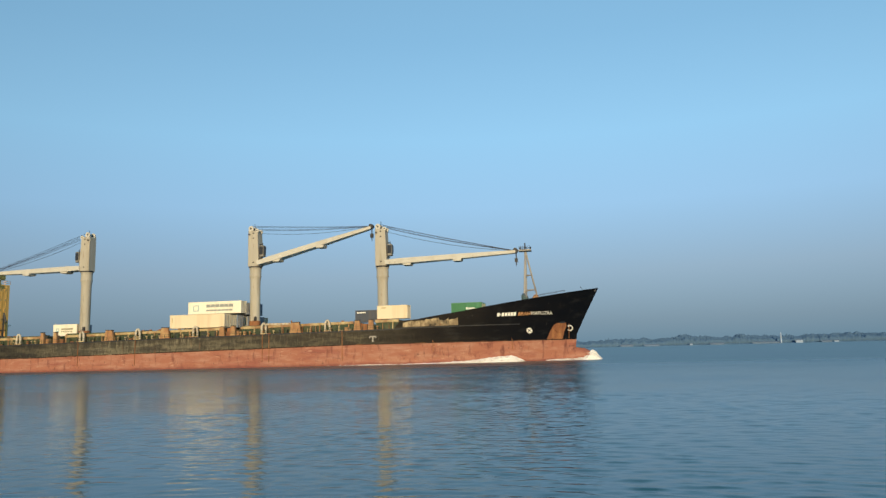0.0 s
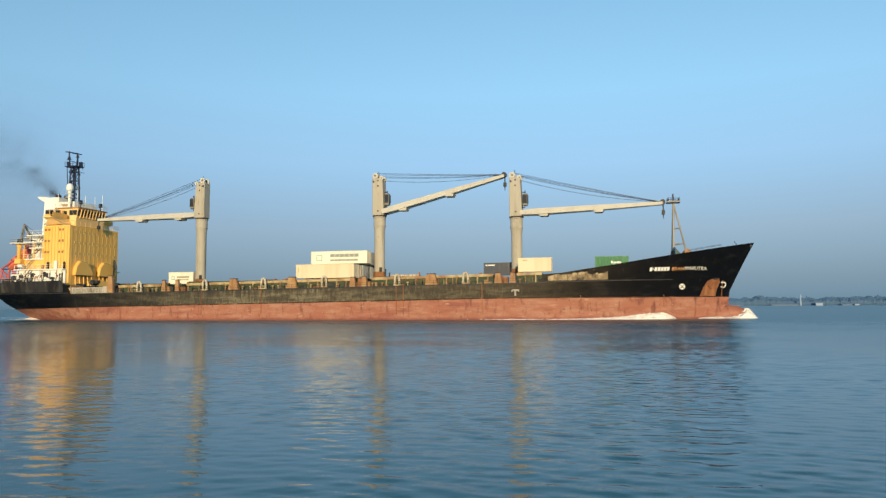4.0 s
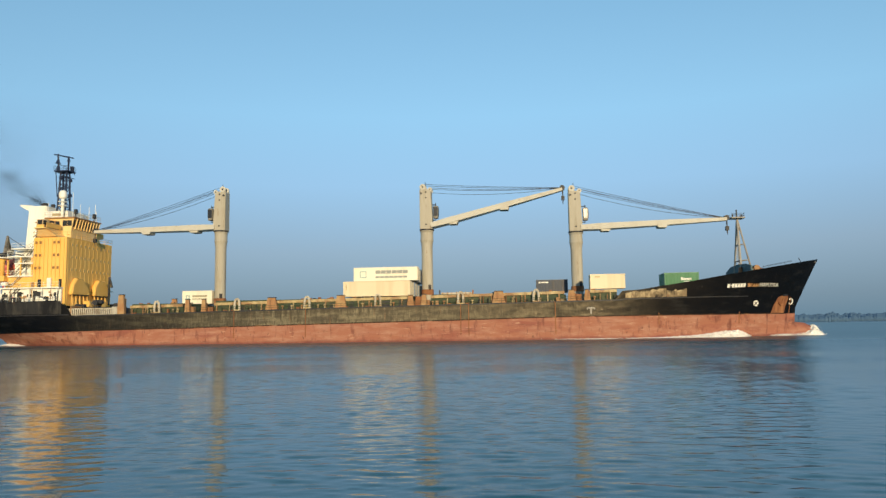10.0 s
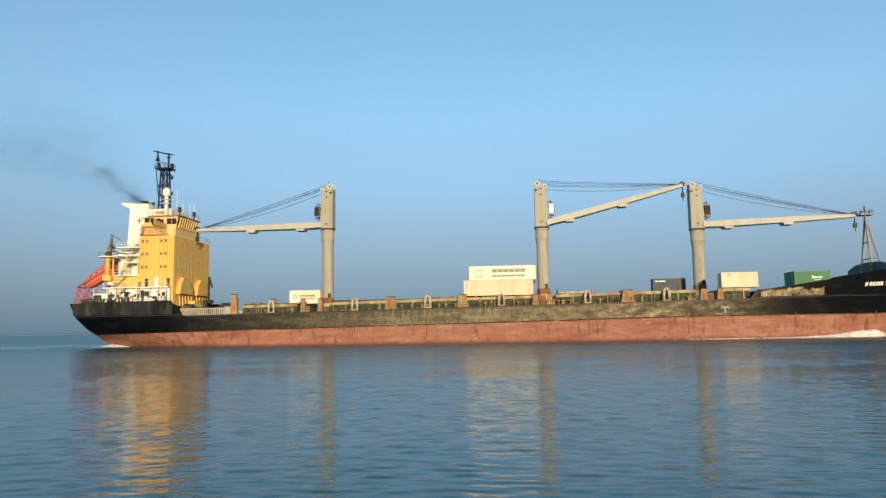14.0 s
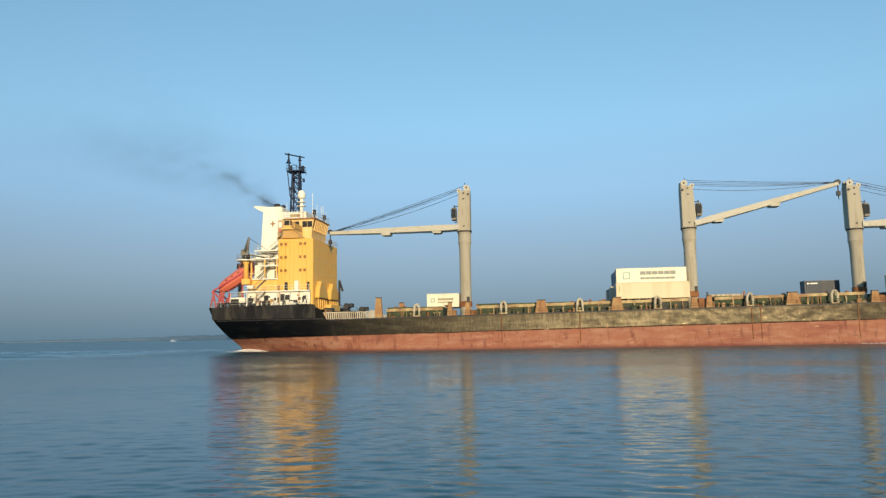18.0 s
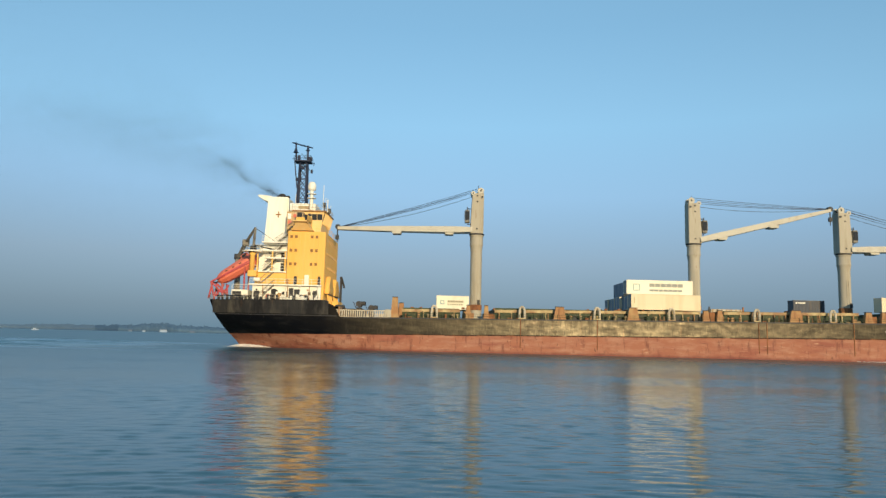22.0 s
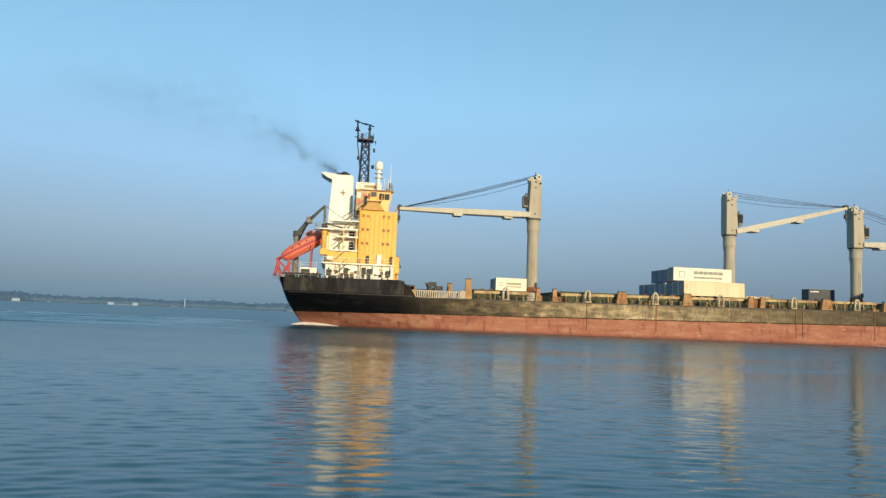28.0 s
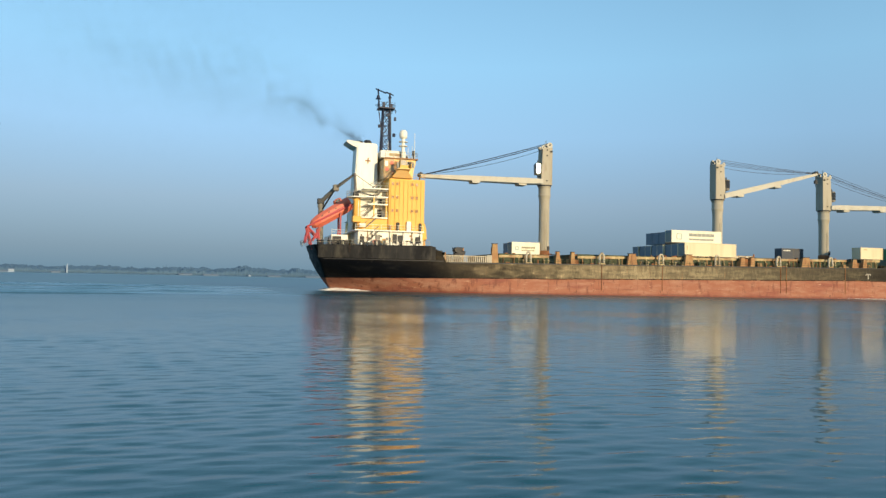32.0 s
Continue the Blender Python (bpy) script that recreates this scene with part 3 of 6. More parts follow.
def half(x, z):
    """The hull's half breadth."""
    u = (stem_x(z) - x) / between(z, [(-2, 50), (0, 46), (4, 40), (8, 36), (13.7, 31)])
    f = 1.0 if u >= 1 else 1 - (1 - max(u, 0)) ** 2.64
    be = between(z, [(-2, 0.1), (0, 0.6), (1, 1.4), (2, 3.0), (3.4, 5.6), (5.5, 8.0), (8.2, 8.6)])
    w = (x - end_x(z)) / between(z, [(-2, 46), (0, 36), (2, 32), (4, 30), (8.4, 26)])
    a = B if w >= 1 else be + (B - be) * (1 - (1 - max(w, 0)) ** 2.4)
    return max(min(a, B * f), 0.02)


def stations():
    s = [0.5 - 0.5 * math.cos(math.pi * i / 60) for i in range(61)]
    x0, x1 = end_x(6), stem_x(8)
    s += [(x - x0) / (x1 - x0) for x, _ in TOP[1:-1]]
    return sorted(set(round(v, 5) for v in s))


def hull_grid(bm, low, high, rows, pick=lambda x: True):
    """Skin between two heights on both sides, round the stern."""
    cols = []
    st = stations()
    for side in (-1, 1):
        line = []
        for s in st:
            xn = end_x(6) + (stem_x(8) - end_x(6)) * s
            col = []
            for k in range(rows + 1):
                z = low(xn) + (high(xn) - low(xn)) * k / rows
                x = end_x(z) + (stem_x(z) - end_x(z)) * s
                col.append((x, side * half(x, z) if s < 1 else side * 0.01, z))
            line.append(col)
        cols.append(line)
    stern = []
    for j in range(1, 10):
        col = []
        for k in range(rows + 1):
            a, b = cols[0][0][k], cols[1][0][k]
            t = j / 10
            y = a[1] + (b[1] - a[1]) * t
            col.append((a[0] - 0.7 * (1 - (2 * t - 1) ** 2) * min(1, max(0, a[2] / 4)), y, a[2]))
        stern.append(col)
    ring = cols[0][::-1] + stern + cols[1]
    vs = [[bm.verts.new(p) for p in col] for col in ring]
    for p, q in zip(vs, vs[1:]):
        for k in range(rows):
            bm.faces.new((p[k], q[k], q[k + 1], p[k + 1]))
    return bm


def hull():
    top = part("hull_topside", hull_grid(bmesh.new(), lambda x: z_red(x), z_top, 9), M_TOPSIDE, SHIP, "black topside plating, worn grey and brown amidships")
    shaded(top)
    shaded(part("hull_bottom", hull_grid(bmesh.new(), lambda x: -2.0, z_red, 7), M_RED, SHIP, "faded red bottom paint with scrapes"))
    bm = bmesh.new()
    prof = [(66.0, 1.7, 0.2), (68.0, 1.75, 0.45), (69.6, 1.5, 0.55), (70.8, 1.0, 0.5), (71.5, 0.35, 0.4)]
    rings = [[bm.verts.new((x, r * 0.8 * math.cos(2 * math.pi * i / 14), z + r * 1.15 * math.sin(2 * math.pi * i / 14))) for i in range(14)] for x, r, z in prof]
    for p, q in zip(rings, rings[1:]):
        for i in range(14):
            bm.faces.new((p[i], p[(i + 1) % 14], q[(i + 1) % 14], q[i]))
    bm.faces.new(rings[-1])
    shaded(part("bulbous_bow", bm, M_RED, SHIP))
    for name, x0, x1, dz in (("poop_deck", -87.3, -64.2, -1.0), ("main_deck", -64.5, 36.0, -0.15), ("forecastle_deck", 35.6, 72.0, -1.0)):
        bm = bmesh.new()
        n = 26
        a, b = [], []
        for i in range(n + 1):
            x = x0 + (x1 - x0) * i / n
            z = (8.4 if name == "poop_deck" else z_deck(x) if name == "main_deck" else max(z_top(x), 8.0)) + dz
            y = half(x, z) - 0.03
            a.append(bm.verts.new((x, -y, z)))
            b.append(bm.verts.new((x, y, z)))
        for i in range(n):
            bm.faces.new((a[i], a[i + 1], b[i + 1], b[i]))
        part(name, bm, M_GREEN, SHIP)
    for x, lab in ((-64.3, "stern"), (35.8, "bow")):
        y = half(x, 6.5) - 0.1
        part("deck_bulkhead", boxes((x - 0.1, x + 0.1, -y, y, 5.0, 7.4)), M_BROWN, SHIP)


hull()


def hull_strip(bm, x0, x1, zf, w, n=60, proud=0.05, sides=(-1,)):
    """A welded bar along the starboard and port side, following the plating."""
    for side in sides:
        rows = []
        for i in range(n + 1):
            x = x0 + (x1 - x0) * i / n
            z = zf(x)
            y0, y1 = half(x, z - w / 2), half(x, z + w / 2)
            rows.append([bm.verts.new((x, side * (y0 - 0.05), z - w / 2)), bm.verts.new((x, side * (y0 + proud), z - w / 2)),
                         bm.verts.new((x, side * (y1 + proud), z + w / 2)), bm.verts.new((x, side * (y1 - 0.05), z + w / 2))])
        for p, q in zip(rows, rows[1:]):
            for k in range(3):
                bm.faces.new((p[k], q[k], q[k + 1], p[k + 1]))
    return bm


def flat_text(body, size, parent, mat, name, where, label=""):
    """Letters as one mesh; where maps (u, v, w) of the lettering into the ship."""
    cu = bpy.data.curves.new(name, "FONT")
    cu.body, cu.size, cu.extrude = body, size, 0.015
    tmp = new(name, cu)
    me = bpy.data.meshes.new_from_object(tmp.evaluated_get(bpy.context.evaluated_depsgraph_get()))
    bpy.data.objects.remove(tmp)
    for v in me.vertices:
        v.co = where(*v.co)
    me.materials.append(mat)
    ob = new(name, me)
    ob.parent = parent
    if label:
        ob["label"] = label
    return ob


def hull_marks():
    for sd in ((-1,), (1,)):
        for k in range(18):
            x0, dz = -60 + 7 * k, 0.11 * noise.noise((k * 3.7, 2, sd[0]))
            part("rubbing_bar", hull_strip(bmesh.new(), x0, x0 + (6.9 if k % 4 else 6.2), lambda x: z_red(x) + 0.06 + dz, 0.17, n=12, proud=0.09, sides=sd), M_LEDGE, SHIP, "dark rusty weld bar along the hull")
        part("sheer_bar", hull_strip(bmesh.new(), -63.5, 36, lambda x: z_deck(x) - 0.1, 0.22, proud=0.08, sides=sd), M_DARK, SHIP)
        part("forecastle_bar", hull_strip(bmesh.new(), 36, 58, lambda x: z_deck(x) + 0.02, 0.16, proud=0.06, sides=sd), M_DARK, SHIP)
        part("poop_knuckle", hull_strip(bmesh.new(), -86, -64.6, lambda x: 5.75, 0.16, 24, 0.06, sides=sd), M_DARK, SHIP)
    # bow name: the company word as plain blocks, the ship's own name lettered
    on = lambda u, v, w: (u, -half(u, v) - 0.02 - w, v)
    x = NAME_X0
    for w in (0.56, 0.27, 0.54, 0.56, 0.5, 0.52, 0.54):
        bm = bmesh.new()
        h = 0.64 if w > 0.4 else 0.16
        z0 = name_z(x) + (0.27 if w < 0.4 else 0)
        for a in ((0,)):
            vs = [bm.verts.new(on(px, pz, 0)) for px, pz in ((x, z0), (x + w * 0.8, z0), (x + w * 0.8 + 0.12, z0 + h), (x + 0.12, z0 + h))]
            back = [bm.verts.new((q.co.x, q.co.y + 0.04, q.co.z)) for q in vs]
            bm.faces.new(vs)
            bm.faces.new(back[::-1])
            for i in range(4):
                bm.faces.new((vs[i], back[i], back[(i + 1) % 4], vs[(i + 1) % 4]))
        part("name_block", bm, M_LET, SHIP, "white block of the painted bow name")
        x += w
    x += 0.3
    for word, mat in (("BRAH", M_LETRUST), ("MAPUTRA", M_LET)):
        ob = flat_text(word, 0.88, SHIP, mat, "bow_lettering", lambda u, v, w, x=x: on(x + u * 0.98 + v * 0.15, name_z(x) + v + 0.0, w), "painted bow lettering, partly rusted orange")
        x = max(v.co.x for v in ob.data.vertices) + 0.06
    # thruster disc, bulb mark, tug mark
    cx, cz = 59.65, 5.75
    bm = bmesh.new()
    ring = [bm.verts.new(on(cx + 0.52 * math.cos(a), cz + 0.52 * math.sin(a), 0.02)) for a in [2 * math.pi * i / 18 for i in range(18)]]
    rin = [bm.verts.new(on(cx + 0.52 * math.cos(a), cz + 0.52 * math.sin(a), -0.04)) for a in [2 * math.pi * i / 18 for i in range(18)]]
    bm.faces.new(ring)
    for i in range(18):
        bm.faces.new((ring[i], rin[i], rin[(i + 1) % 18], ring[(i + 1) % 18]))
    disc = part("thruster_mark", bm, M_LET, SHIP, "round white thruster mark with a dark cross")
    for s in (-1, 1):
        a, b = on(cx - 0.3, cz - 0.3 * s, 0.04), on(cx + 0.3, cz + 0.3 * s, 0.04)
        part("cross_bar", tubes([(a, b)], 0.07), M_DARK, disc)
    pts = [on(67.05 + 0.5 * math.cos(a), 6.1 + 0.5 * math.sin(a), 0.02) for a in (2.4, 1.6, 0.8, 0, -0.9, -1.6, -2.4)]
    part("bulb_mark", tubes(list(zip(pts, pts[1:])), 0.11), M_LET, SHIP, "white hooked bulb mark on the bow")
    bm = boxes((29.9, 31.1, -11.24, -11.1, 5.2, 5.47), (30.35, 30.65, -11.24, -11.1, 4.3, 5.25), (29.8, 30.0, -11.24, -11.1, 5.05, 5.35), (31.0, 31.2, -11.24, -11.1, 5.05, 5.35))
    part("tug_mark", bm, M_TUG, SHIP, "faded T-shaped tug mark")
    # anchor recess, rust below it, the anchor
    for side in (-1, 1):
        on2 = lambda u, v, w: (u, side * (half(u, v) + w), v)
        outline = [(62.7, 4.0), (63.4, 5.6), (64.2, 6.8), (64.9, 7.1), (66.3, 7.2), (66.45, 6.6), (65.9, 5.2), (65.6, 4.0)]
        bm = bmesh.new()
        a = [bm.verts.new(on2(u, v, 0.07)) for u, v in outline]
        c = bm.verts.new(on2(64.8, 5.6, 0.10))
        b = [bm.verts.new(on2(u, v, -0.05)) for u, v in outline]
        for i in range(len(a)):
            j = (i + 1) % len(a)
            bm.faces.new((a[i], a[j], c))
            bm.faces.new((a[i], b[i], b[j], a[j]))
        part("anchor_plate", bm, M_RUST, SHIP, "rust-stained plate round the hawse pipe")
        an = part("anchor", tubes([(on2(65.5, 6.9, 0.16), on2(64.9, 5.5, 0.16))], 0.13), M_RUST, SHIP, "rusty anchor housed in the bow")
        part("fluke", tubes([(on2(64.3, 5.9, 0.16), on2(64.8, 5.4, 0.2)), (on2(64.8, 5.4, 0.2), on2(65.5, 5.5, 0.16))], 0.15), M_RUST, an)
        part("hawse_lip", tubes([(on2(65.2, 7.15, 0.1), on2(66.1, 7.2, 0.1))], 0.16), M_DARK, an)
        part("draught_post", tubes([(on2(66.75, 4.1, 0.04), on2(66.95, 6.9, 0.04))], 0.07), M_RUST, SHIP)
        for x in (-33.0, -19.8, 8.0, 9.4, 24.4, 42.0, 56.4):
            z0, z1 = (1.0, z_deck(x)) if x < 30 else (z_red(x) - 1.6, z_red(x) + 0.45)
            part("fender_pipe", tubes([(on2(x, z0, 0.05), on2(x, z1, 0.05))], 0.07), M_RUST, SHIP, "rusty vertical fender pipe")


NAME_X0 = 54.0


def name_z(x):
    return 8.45 + 0.035 * (x - 54)


def poop_plates():
    """Weathered bulwark plates round the poop."""
    for side in (-1, 1):
        for k in range(8):
            x0 = -86.9 + k * 2.6
            bm = bmesh.new()
            rows = []
            for i in range(4):
                x = x0 + 2.58 * i / 3
                rows.append([bm.verts.new((x, side * (half(x, z) + d), z)) for z, d in ((5.95, -0.02), (5.95, 0.03), (7.0, 0.03), (z_top(x) - 0.02, 0.03), (z_top(x) + 0.01, -0.05))])
            for p, q in zip(rows, rows[1:]):
                for m in range(4):
                    bm.faces.new((p[m], q[m], q[m + 1], p[m + 1]))
            part("poop_plate", bm, M_POOP, SHIP, "grey-brown weathered bulwark plate")


def bulwark_panels():
    """Bare tan plates at the break of the forecastle."""
    rnd = random.Random(6)
    for side in (-1, 1):
        for k in range(6):
            x0 = 36.4 + k * 1.75
            bm = bmesh.new()
            rows = []
            for i in range(4):
                x = x0 + 1.7 * i / 3
                za, zb = z_deck(x) + 0.2, max(z_top(x) - 0.03 - 0.25 * k / 3 - (0.5 if k > 3 else 0) - rnd.uniform(0, 0.45), z_deck(x) + 0.6)
                rows.append([bm.verts.new((x, side * (half(x, z) + d), z)) for z, d in ((za, -0.02), (za, 0.04), ((za + zb) / 2, 0.04), (zb, 0.04), (zb, -0.02))])
            for p, q in zip(rows, rows[1:]):
                for m in range(4):
                    bm.faces.new((p[m], q[m], q[m + 1], p[m + 1]))
            part("bulwark_plate", bm, M_TAN, SHIP, "bare tan bulwark plate flaking to black")


def deck_edge():
    """Coamings, hatch covers, brackets and arched bitts along the main deck."""
    ends = [(-53.5, -43.4), (-37.4, -1.6), (2.6, 26.2), (30.6, 35.2)]
    for x0, x1 in ends:
        zt = 8.0 + 0.011 * (x0 + x1) / 2
        bm = boxes((x0, x1, -9.4, -9.2, 5.4, zt - 0.3), (x0, x1, 9.2, 9.4, 5.4, zt - 0.3), (x0, x0 + 0.2, -9.2, 9.2, 5.4, zt - 0.3), (x1 - 0.2, x1, -9.2, 9.2, 5.4, zt - 0.3))
        co = part("hatch_coaming", bm, M_GREEN, SHIP, "dark green hatch coaming streaked with rust")
        for s in (-1, 1):
            bm = bmesh.new()
            zz = lambda x: 7.98 + 0.0145 * x
            rows = [[bm.verts.new((x, s * y, zz(x) + dz)) for y, dz in ((9.25, -0.42), (9.75, -0.42), (9.75, 0.06), (9.25, 0.06))] for x in (x0, (x0 + x1) / 2, x1)]
            for p, q in zip(rows, rows[1:]):
                for k in range(4):
                    bm.faces.new((p[k], q[k], q[(k + 1) % 4], p[(k + 1) % 4]))
            bm.faces.new(rows[0]); bm.faces.new(rows[-1][::-1])
            part("coaming_bar", bm, M_RAIL, co, "sunlit buff coaming bar, chipped")
            n = max(2, int((x1 - x0) / 1.9))
            for i in range(n):
                x = x0 + (i + 0.5) * (x1 - x0) / n
                bm = bmesh.new()
                slab_x(bm, [(s * 9.4, 5.6), (s * 10.0, 5.9), (s * 9.7, zz(x) - 0.45), (s * 9.4, zz(x) - 0.45)], x - 0.09, x + 0.09)
                part("stay", bm, (M_GREEN, M_RAIL, M_BROWN)[i % 3], co)
            part("stiffener", boxes((x0 + 0.2, x1 - 0.2, s * 9.55 - 0.12, s * 9.55 + 0.12, 6.75, 6.9)), M_GREEN, co)
        n = max(1, round((x1 - x0) / 12.4))
        for i in range(n):
            a, b = x0 + (x1 - x0) * i / n + 0.12, x0 + (x1 - x0) * (i + 1) / n - 0.12
            part("hatch_cover", boxes((a, b, -9.3, 9.3, zt - 0.3, zt + 0.08), bev=0.05), M_GREEN, SHIP)
    for x, w, h in ((-54.7, 1.5, 9.2), (-42.0, 1.0, 8.1), (-38.9, 1.0, 8.1), (-26.2, 2.3, 8.15), (-13.5, 2.2, 8.3), (-0.9, 1.3, 8.1), (1.5, 1.2, 8.2), (14.7, 2.5, 8.5), (27.3, 1.5, 8.45), (30.0, 1.2, 8.5)):
        for s in (-1, 1):
            bm = bmesh.new()
            z0 = z_deck(x) - 0.3
            slab(bm, [(x - w / 2, z0), (x + w / 2, z0), (x + w * 0.3, h), (x - w * 0.3, h)], s * 10.3, s * 10.9)
            br = part("lashing_pillar", bm, M_BROWN, SHIP, "rust-brown tapered lashing pillar")
            part("cap", boxes((x - w * 0.33, x + w * 0.33, s * 10.6 - 0.4, s * 10.6 + 0.4, h, h + 0.12)), M_DARK, br)
            part("gusset", boxes((x - w * 0.25, x + w * 0.25, s * 9.95 - 0.35, s * 9.95 + 0.35, z0, h - 0.6)), M_BROWN, br)
    for x in (-47.9, -32.7, -19.7, -6.8, 8.0, 21.2):
        for s in (-1, 1):
            z0, z1 = z_deck(x) - 0.25, z_deck(x) + 2.15
            y = s * 10.6
            arc = [(x - 0.5, y, z0), (x - 0.42, y, z1 - 0.6), (x - 0.28, y, z1 - 0.15), (x, y, z1), (x + 0.28, y, z1 - 0.15), (x + 0.42, y, z1 - 0.6), (x + 0.5, y, z0)]
            ar = part("arched_bitt", tubes(list(zip(arc, arc[1:])), 0.21, 8), M_FENCE, SHIP, "pale arched bitt on the deck edge")
            part("foot", boxes((x - 0.65, x + 0.65, y - 0.3, y + 0.3, z0 - 0.05, z0 + 0.45)), M_RAIL, ar)
    # pipes, valves, boxes and dark panels for openings under the coaming bar
    rnd = random.Random(77)
    for x0, x1 in ends:
        n = int((x1 - x0) / 0.95)
        for i in range(n):
            x = x0 + (i + rnd.uniform(0.2, 0.8)) * (x1 - x0) / n
            z0, q = z_deck(x) - 0.2, rnd.random()
            if q < 0.34:
                part("deck_pipe", tubes([((x, -10.3, z0), (x, -10.3, z0 + rnd.uniform(0.9, 1.5)))], rnd.uniform(0.06, 0.13), 8), rnd.choice((M_BROWN, M_RAIL, M_RUST, M_DARK)), SHIP)
            elif q < 0.55:
                w, h = rnd.uniform(0.15, 0.4), rnd.uniform(0.4, 1.1)
                part("valve_box", boxes((x - w, x + w, -10.5, -10.1, z0, z0 + h), bev=0.04), rnd.choice((M_BROWN, M_RUST, M_TAN, M_GREEN)), SHIP)
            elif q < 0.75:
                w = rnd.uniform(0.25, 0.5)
                part("coaming_opening_panel", boxes((x - w, x + w, -9.43, -9.39, 6.0, 7.35 + 0.0145 * x)), M_DARK, SHIP)
            elif q < 0.9:
                bm = bmesh.new()
                lathe(bm, x, -10.55, [(0.1, z0), (0.1, z0 + 0.6), (0.22, z0 + 0.66), (0.24, z0 + 0.86), (0.1, z0 + 0.95)], 10)
                part("vent_pipe", bm, rnd.choice((M_TAN, M_BROWN, M_RAIL)), SHIP)
            else:
                part("cleat", boxes((x - 0.35, x + 0.35, -10.8, -10.6, z0 + 0.25, z0 + 0.4), (x - 0.15, x + 0.15, -10.8, -10.6, z0, z0 + 0.3)), M_RUST, SHIP)
    # low rail along the deck edge
    for s in (-1, 1):
        for i in range(40):
            x = -53 + i * 2.2
            part("rail_post", tubes([((x, s * 10.95, z_deck(x) - 0.15), (x, s * 10.95, z_deck(x) + 0.75))], 0.035, 5), M_GREEN, SHIP)
        part("rail_bar", tubes([((-53, s * 10.95, z_deck(-53) + k), (33, s * 10.95, z_deck(33) + k)) for k in (0.4, 0.75)], 0.03, 5), M_GREEN, SHIP)


def crane(x, zb, zc, face, tip, label, slew=0.0):
    """A pedestal deck crane: face +1 looks to the bow, -1 aft; tip: jib end (x, z)."""
    bm = bmesh.new()
    lathe(bm, x, 0, [(1.08, 5.6), (1.08, zc - 3.2), (1.2, zc - 2.2), (1.28, zc - 2.0), (1.28, zc - 1.9), (1.23, zc - 1.8), (1.23, zc - 0.35), (1.34, zc - 0.3), (1.34, zc - 0.05)], 24)
    ped = shaded(part("crane_pedestal", bm, M_CREAM, SHIP, label))
    mod = ped.modifiers.new("edges", "EDGE_SPLIT")
    mod.split_angle = radians(40)
    bm = bmesh.new()
    lathe(bm, x, 0, [(1.36, zc - 0.1), (1.42, zc - 0.02), (1.42, zc + 0.18)], 24)
    part("slewing_ring", bm, M_DARK, ped)
    f = face
    bm = bmesh.new()
    slab(bm, [(x - 1.22 * f, zc + 0.15), (x + 1.2 * f, zc + 0.15), (x + 1.2 * f, zc + 2.4), (x + 0.95 * f, zc + 7.6), (x + 0.2 * f, zc + 7.9), (x - 1.22 * f, zc + 7.9)], -1.15, 1.15)
    bmesh.ops.bevel(bm, geom=bm.edges[:], offset=0.08, segments=1, affect="EDGES")
    house = part("crane_house", bm, M_CREAM, ped)
    for dx, dz, r in ((0.8, 7.85, 0.42), (-0.6, 8.35, 0.6)):
        for y in (-1.0, 0.8):
            bm = bmesh.new()
            q = x + dx * f, y, zc + dz
            tube(bm, (q[0], y - 0.12, q[2]), (q[0], y + 0.12, q[2]), r, n=14)
            part("sheave", bm, M_JIB, ped)
            part("sheave_pin", tubes([((q[0], y - 0.15, q[2]), (q[0], y + 0.15, q[2]))], r * 0.3, 10), M_DARK, ped)
    for y in (-0.8, 0.95):
        bm = bmesh.new()
        slab(bm, [(x - 1.2 * f, zc + 7.85), (x - 0.2 * f, zc + 7.85), (x - 0.5 * f, zc + 8.65), (x - 1.0 * f, zc + 8.65)], y - 0.1, y + 0.1)
        part("sheave_bracket", bm, M_CREAM, ped)
        bm = bmesh.new()
        slab(bm, [(x + 0.3 * f, zc + 7.3), (x + 1.05 * f, zc + 7.3), (x + 0.95 * f, zc + 8.1), (x + 0.5 * f, zc + 8.1)], y - 0.1, y + 0.1)
        part("sheave_bracket", bm, M_CREAM, ped)
    part("top_pin", tubes([((x - 0.75 * f, -1.3, zc + 8.6), (x - 0.75 * f, 1.3, zc + 8.6)), ((x - 0.2 * f, 0, zc + 8.0), (x - 0.2 * f, 0, zc + 9.5))], 0.06), M_DARK, ped)
    # operator's cab beside the jib's root
    cx = x + 1.85 * f
    cab = part("cab", boxes((cx - 0.45, cx + 0.45, -1.15, 0.15, zc + 2.2, zc + 4.6), bev=0.08), M_GREY, ped, "narrow grey crane cab with dark windows")
    cw = part("cab_window", boxes((-0.38, 0.38, -0.015, 0.015, -0.85, 0.85)), M_CABGLASS, ped)
    cw.matrix_basis = pose(cx, -1.2, zc + 3.5, 0, 0, slew)
    part("cab_window", boxes((cx + 0.56 * f - 0.02, cx + 0.56 * f + 0.02, -1.0, 0.0, zc + 2.7, zc + 4.3)), M_GLASS, ped)
    part("cab_bracket", tubes([((x + 1.2 * f, -0.5, zc + 4.9), (cx, -0.5, zc + 4.9)), ((cx, -0.5, zc + 4.5), (cx, -0.5, zc + 5.2))], 0.09), M_DARK, ped)
    part("cab_bracket", tubes([((x + 1.2 * f, -0.5, zc + 1.9), (cx, -0.5, zc + 1.9))], 0.09), M_DARK, ped)
    for z in (zc + 0.9, zc + 6.1, zc + 7.2):
        part("hatch_plate", boxes((x - 0.15, x + 0.15, -1.19, -1.14, z, z + 0.28)), M_DARK, ped)
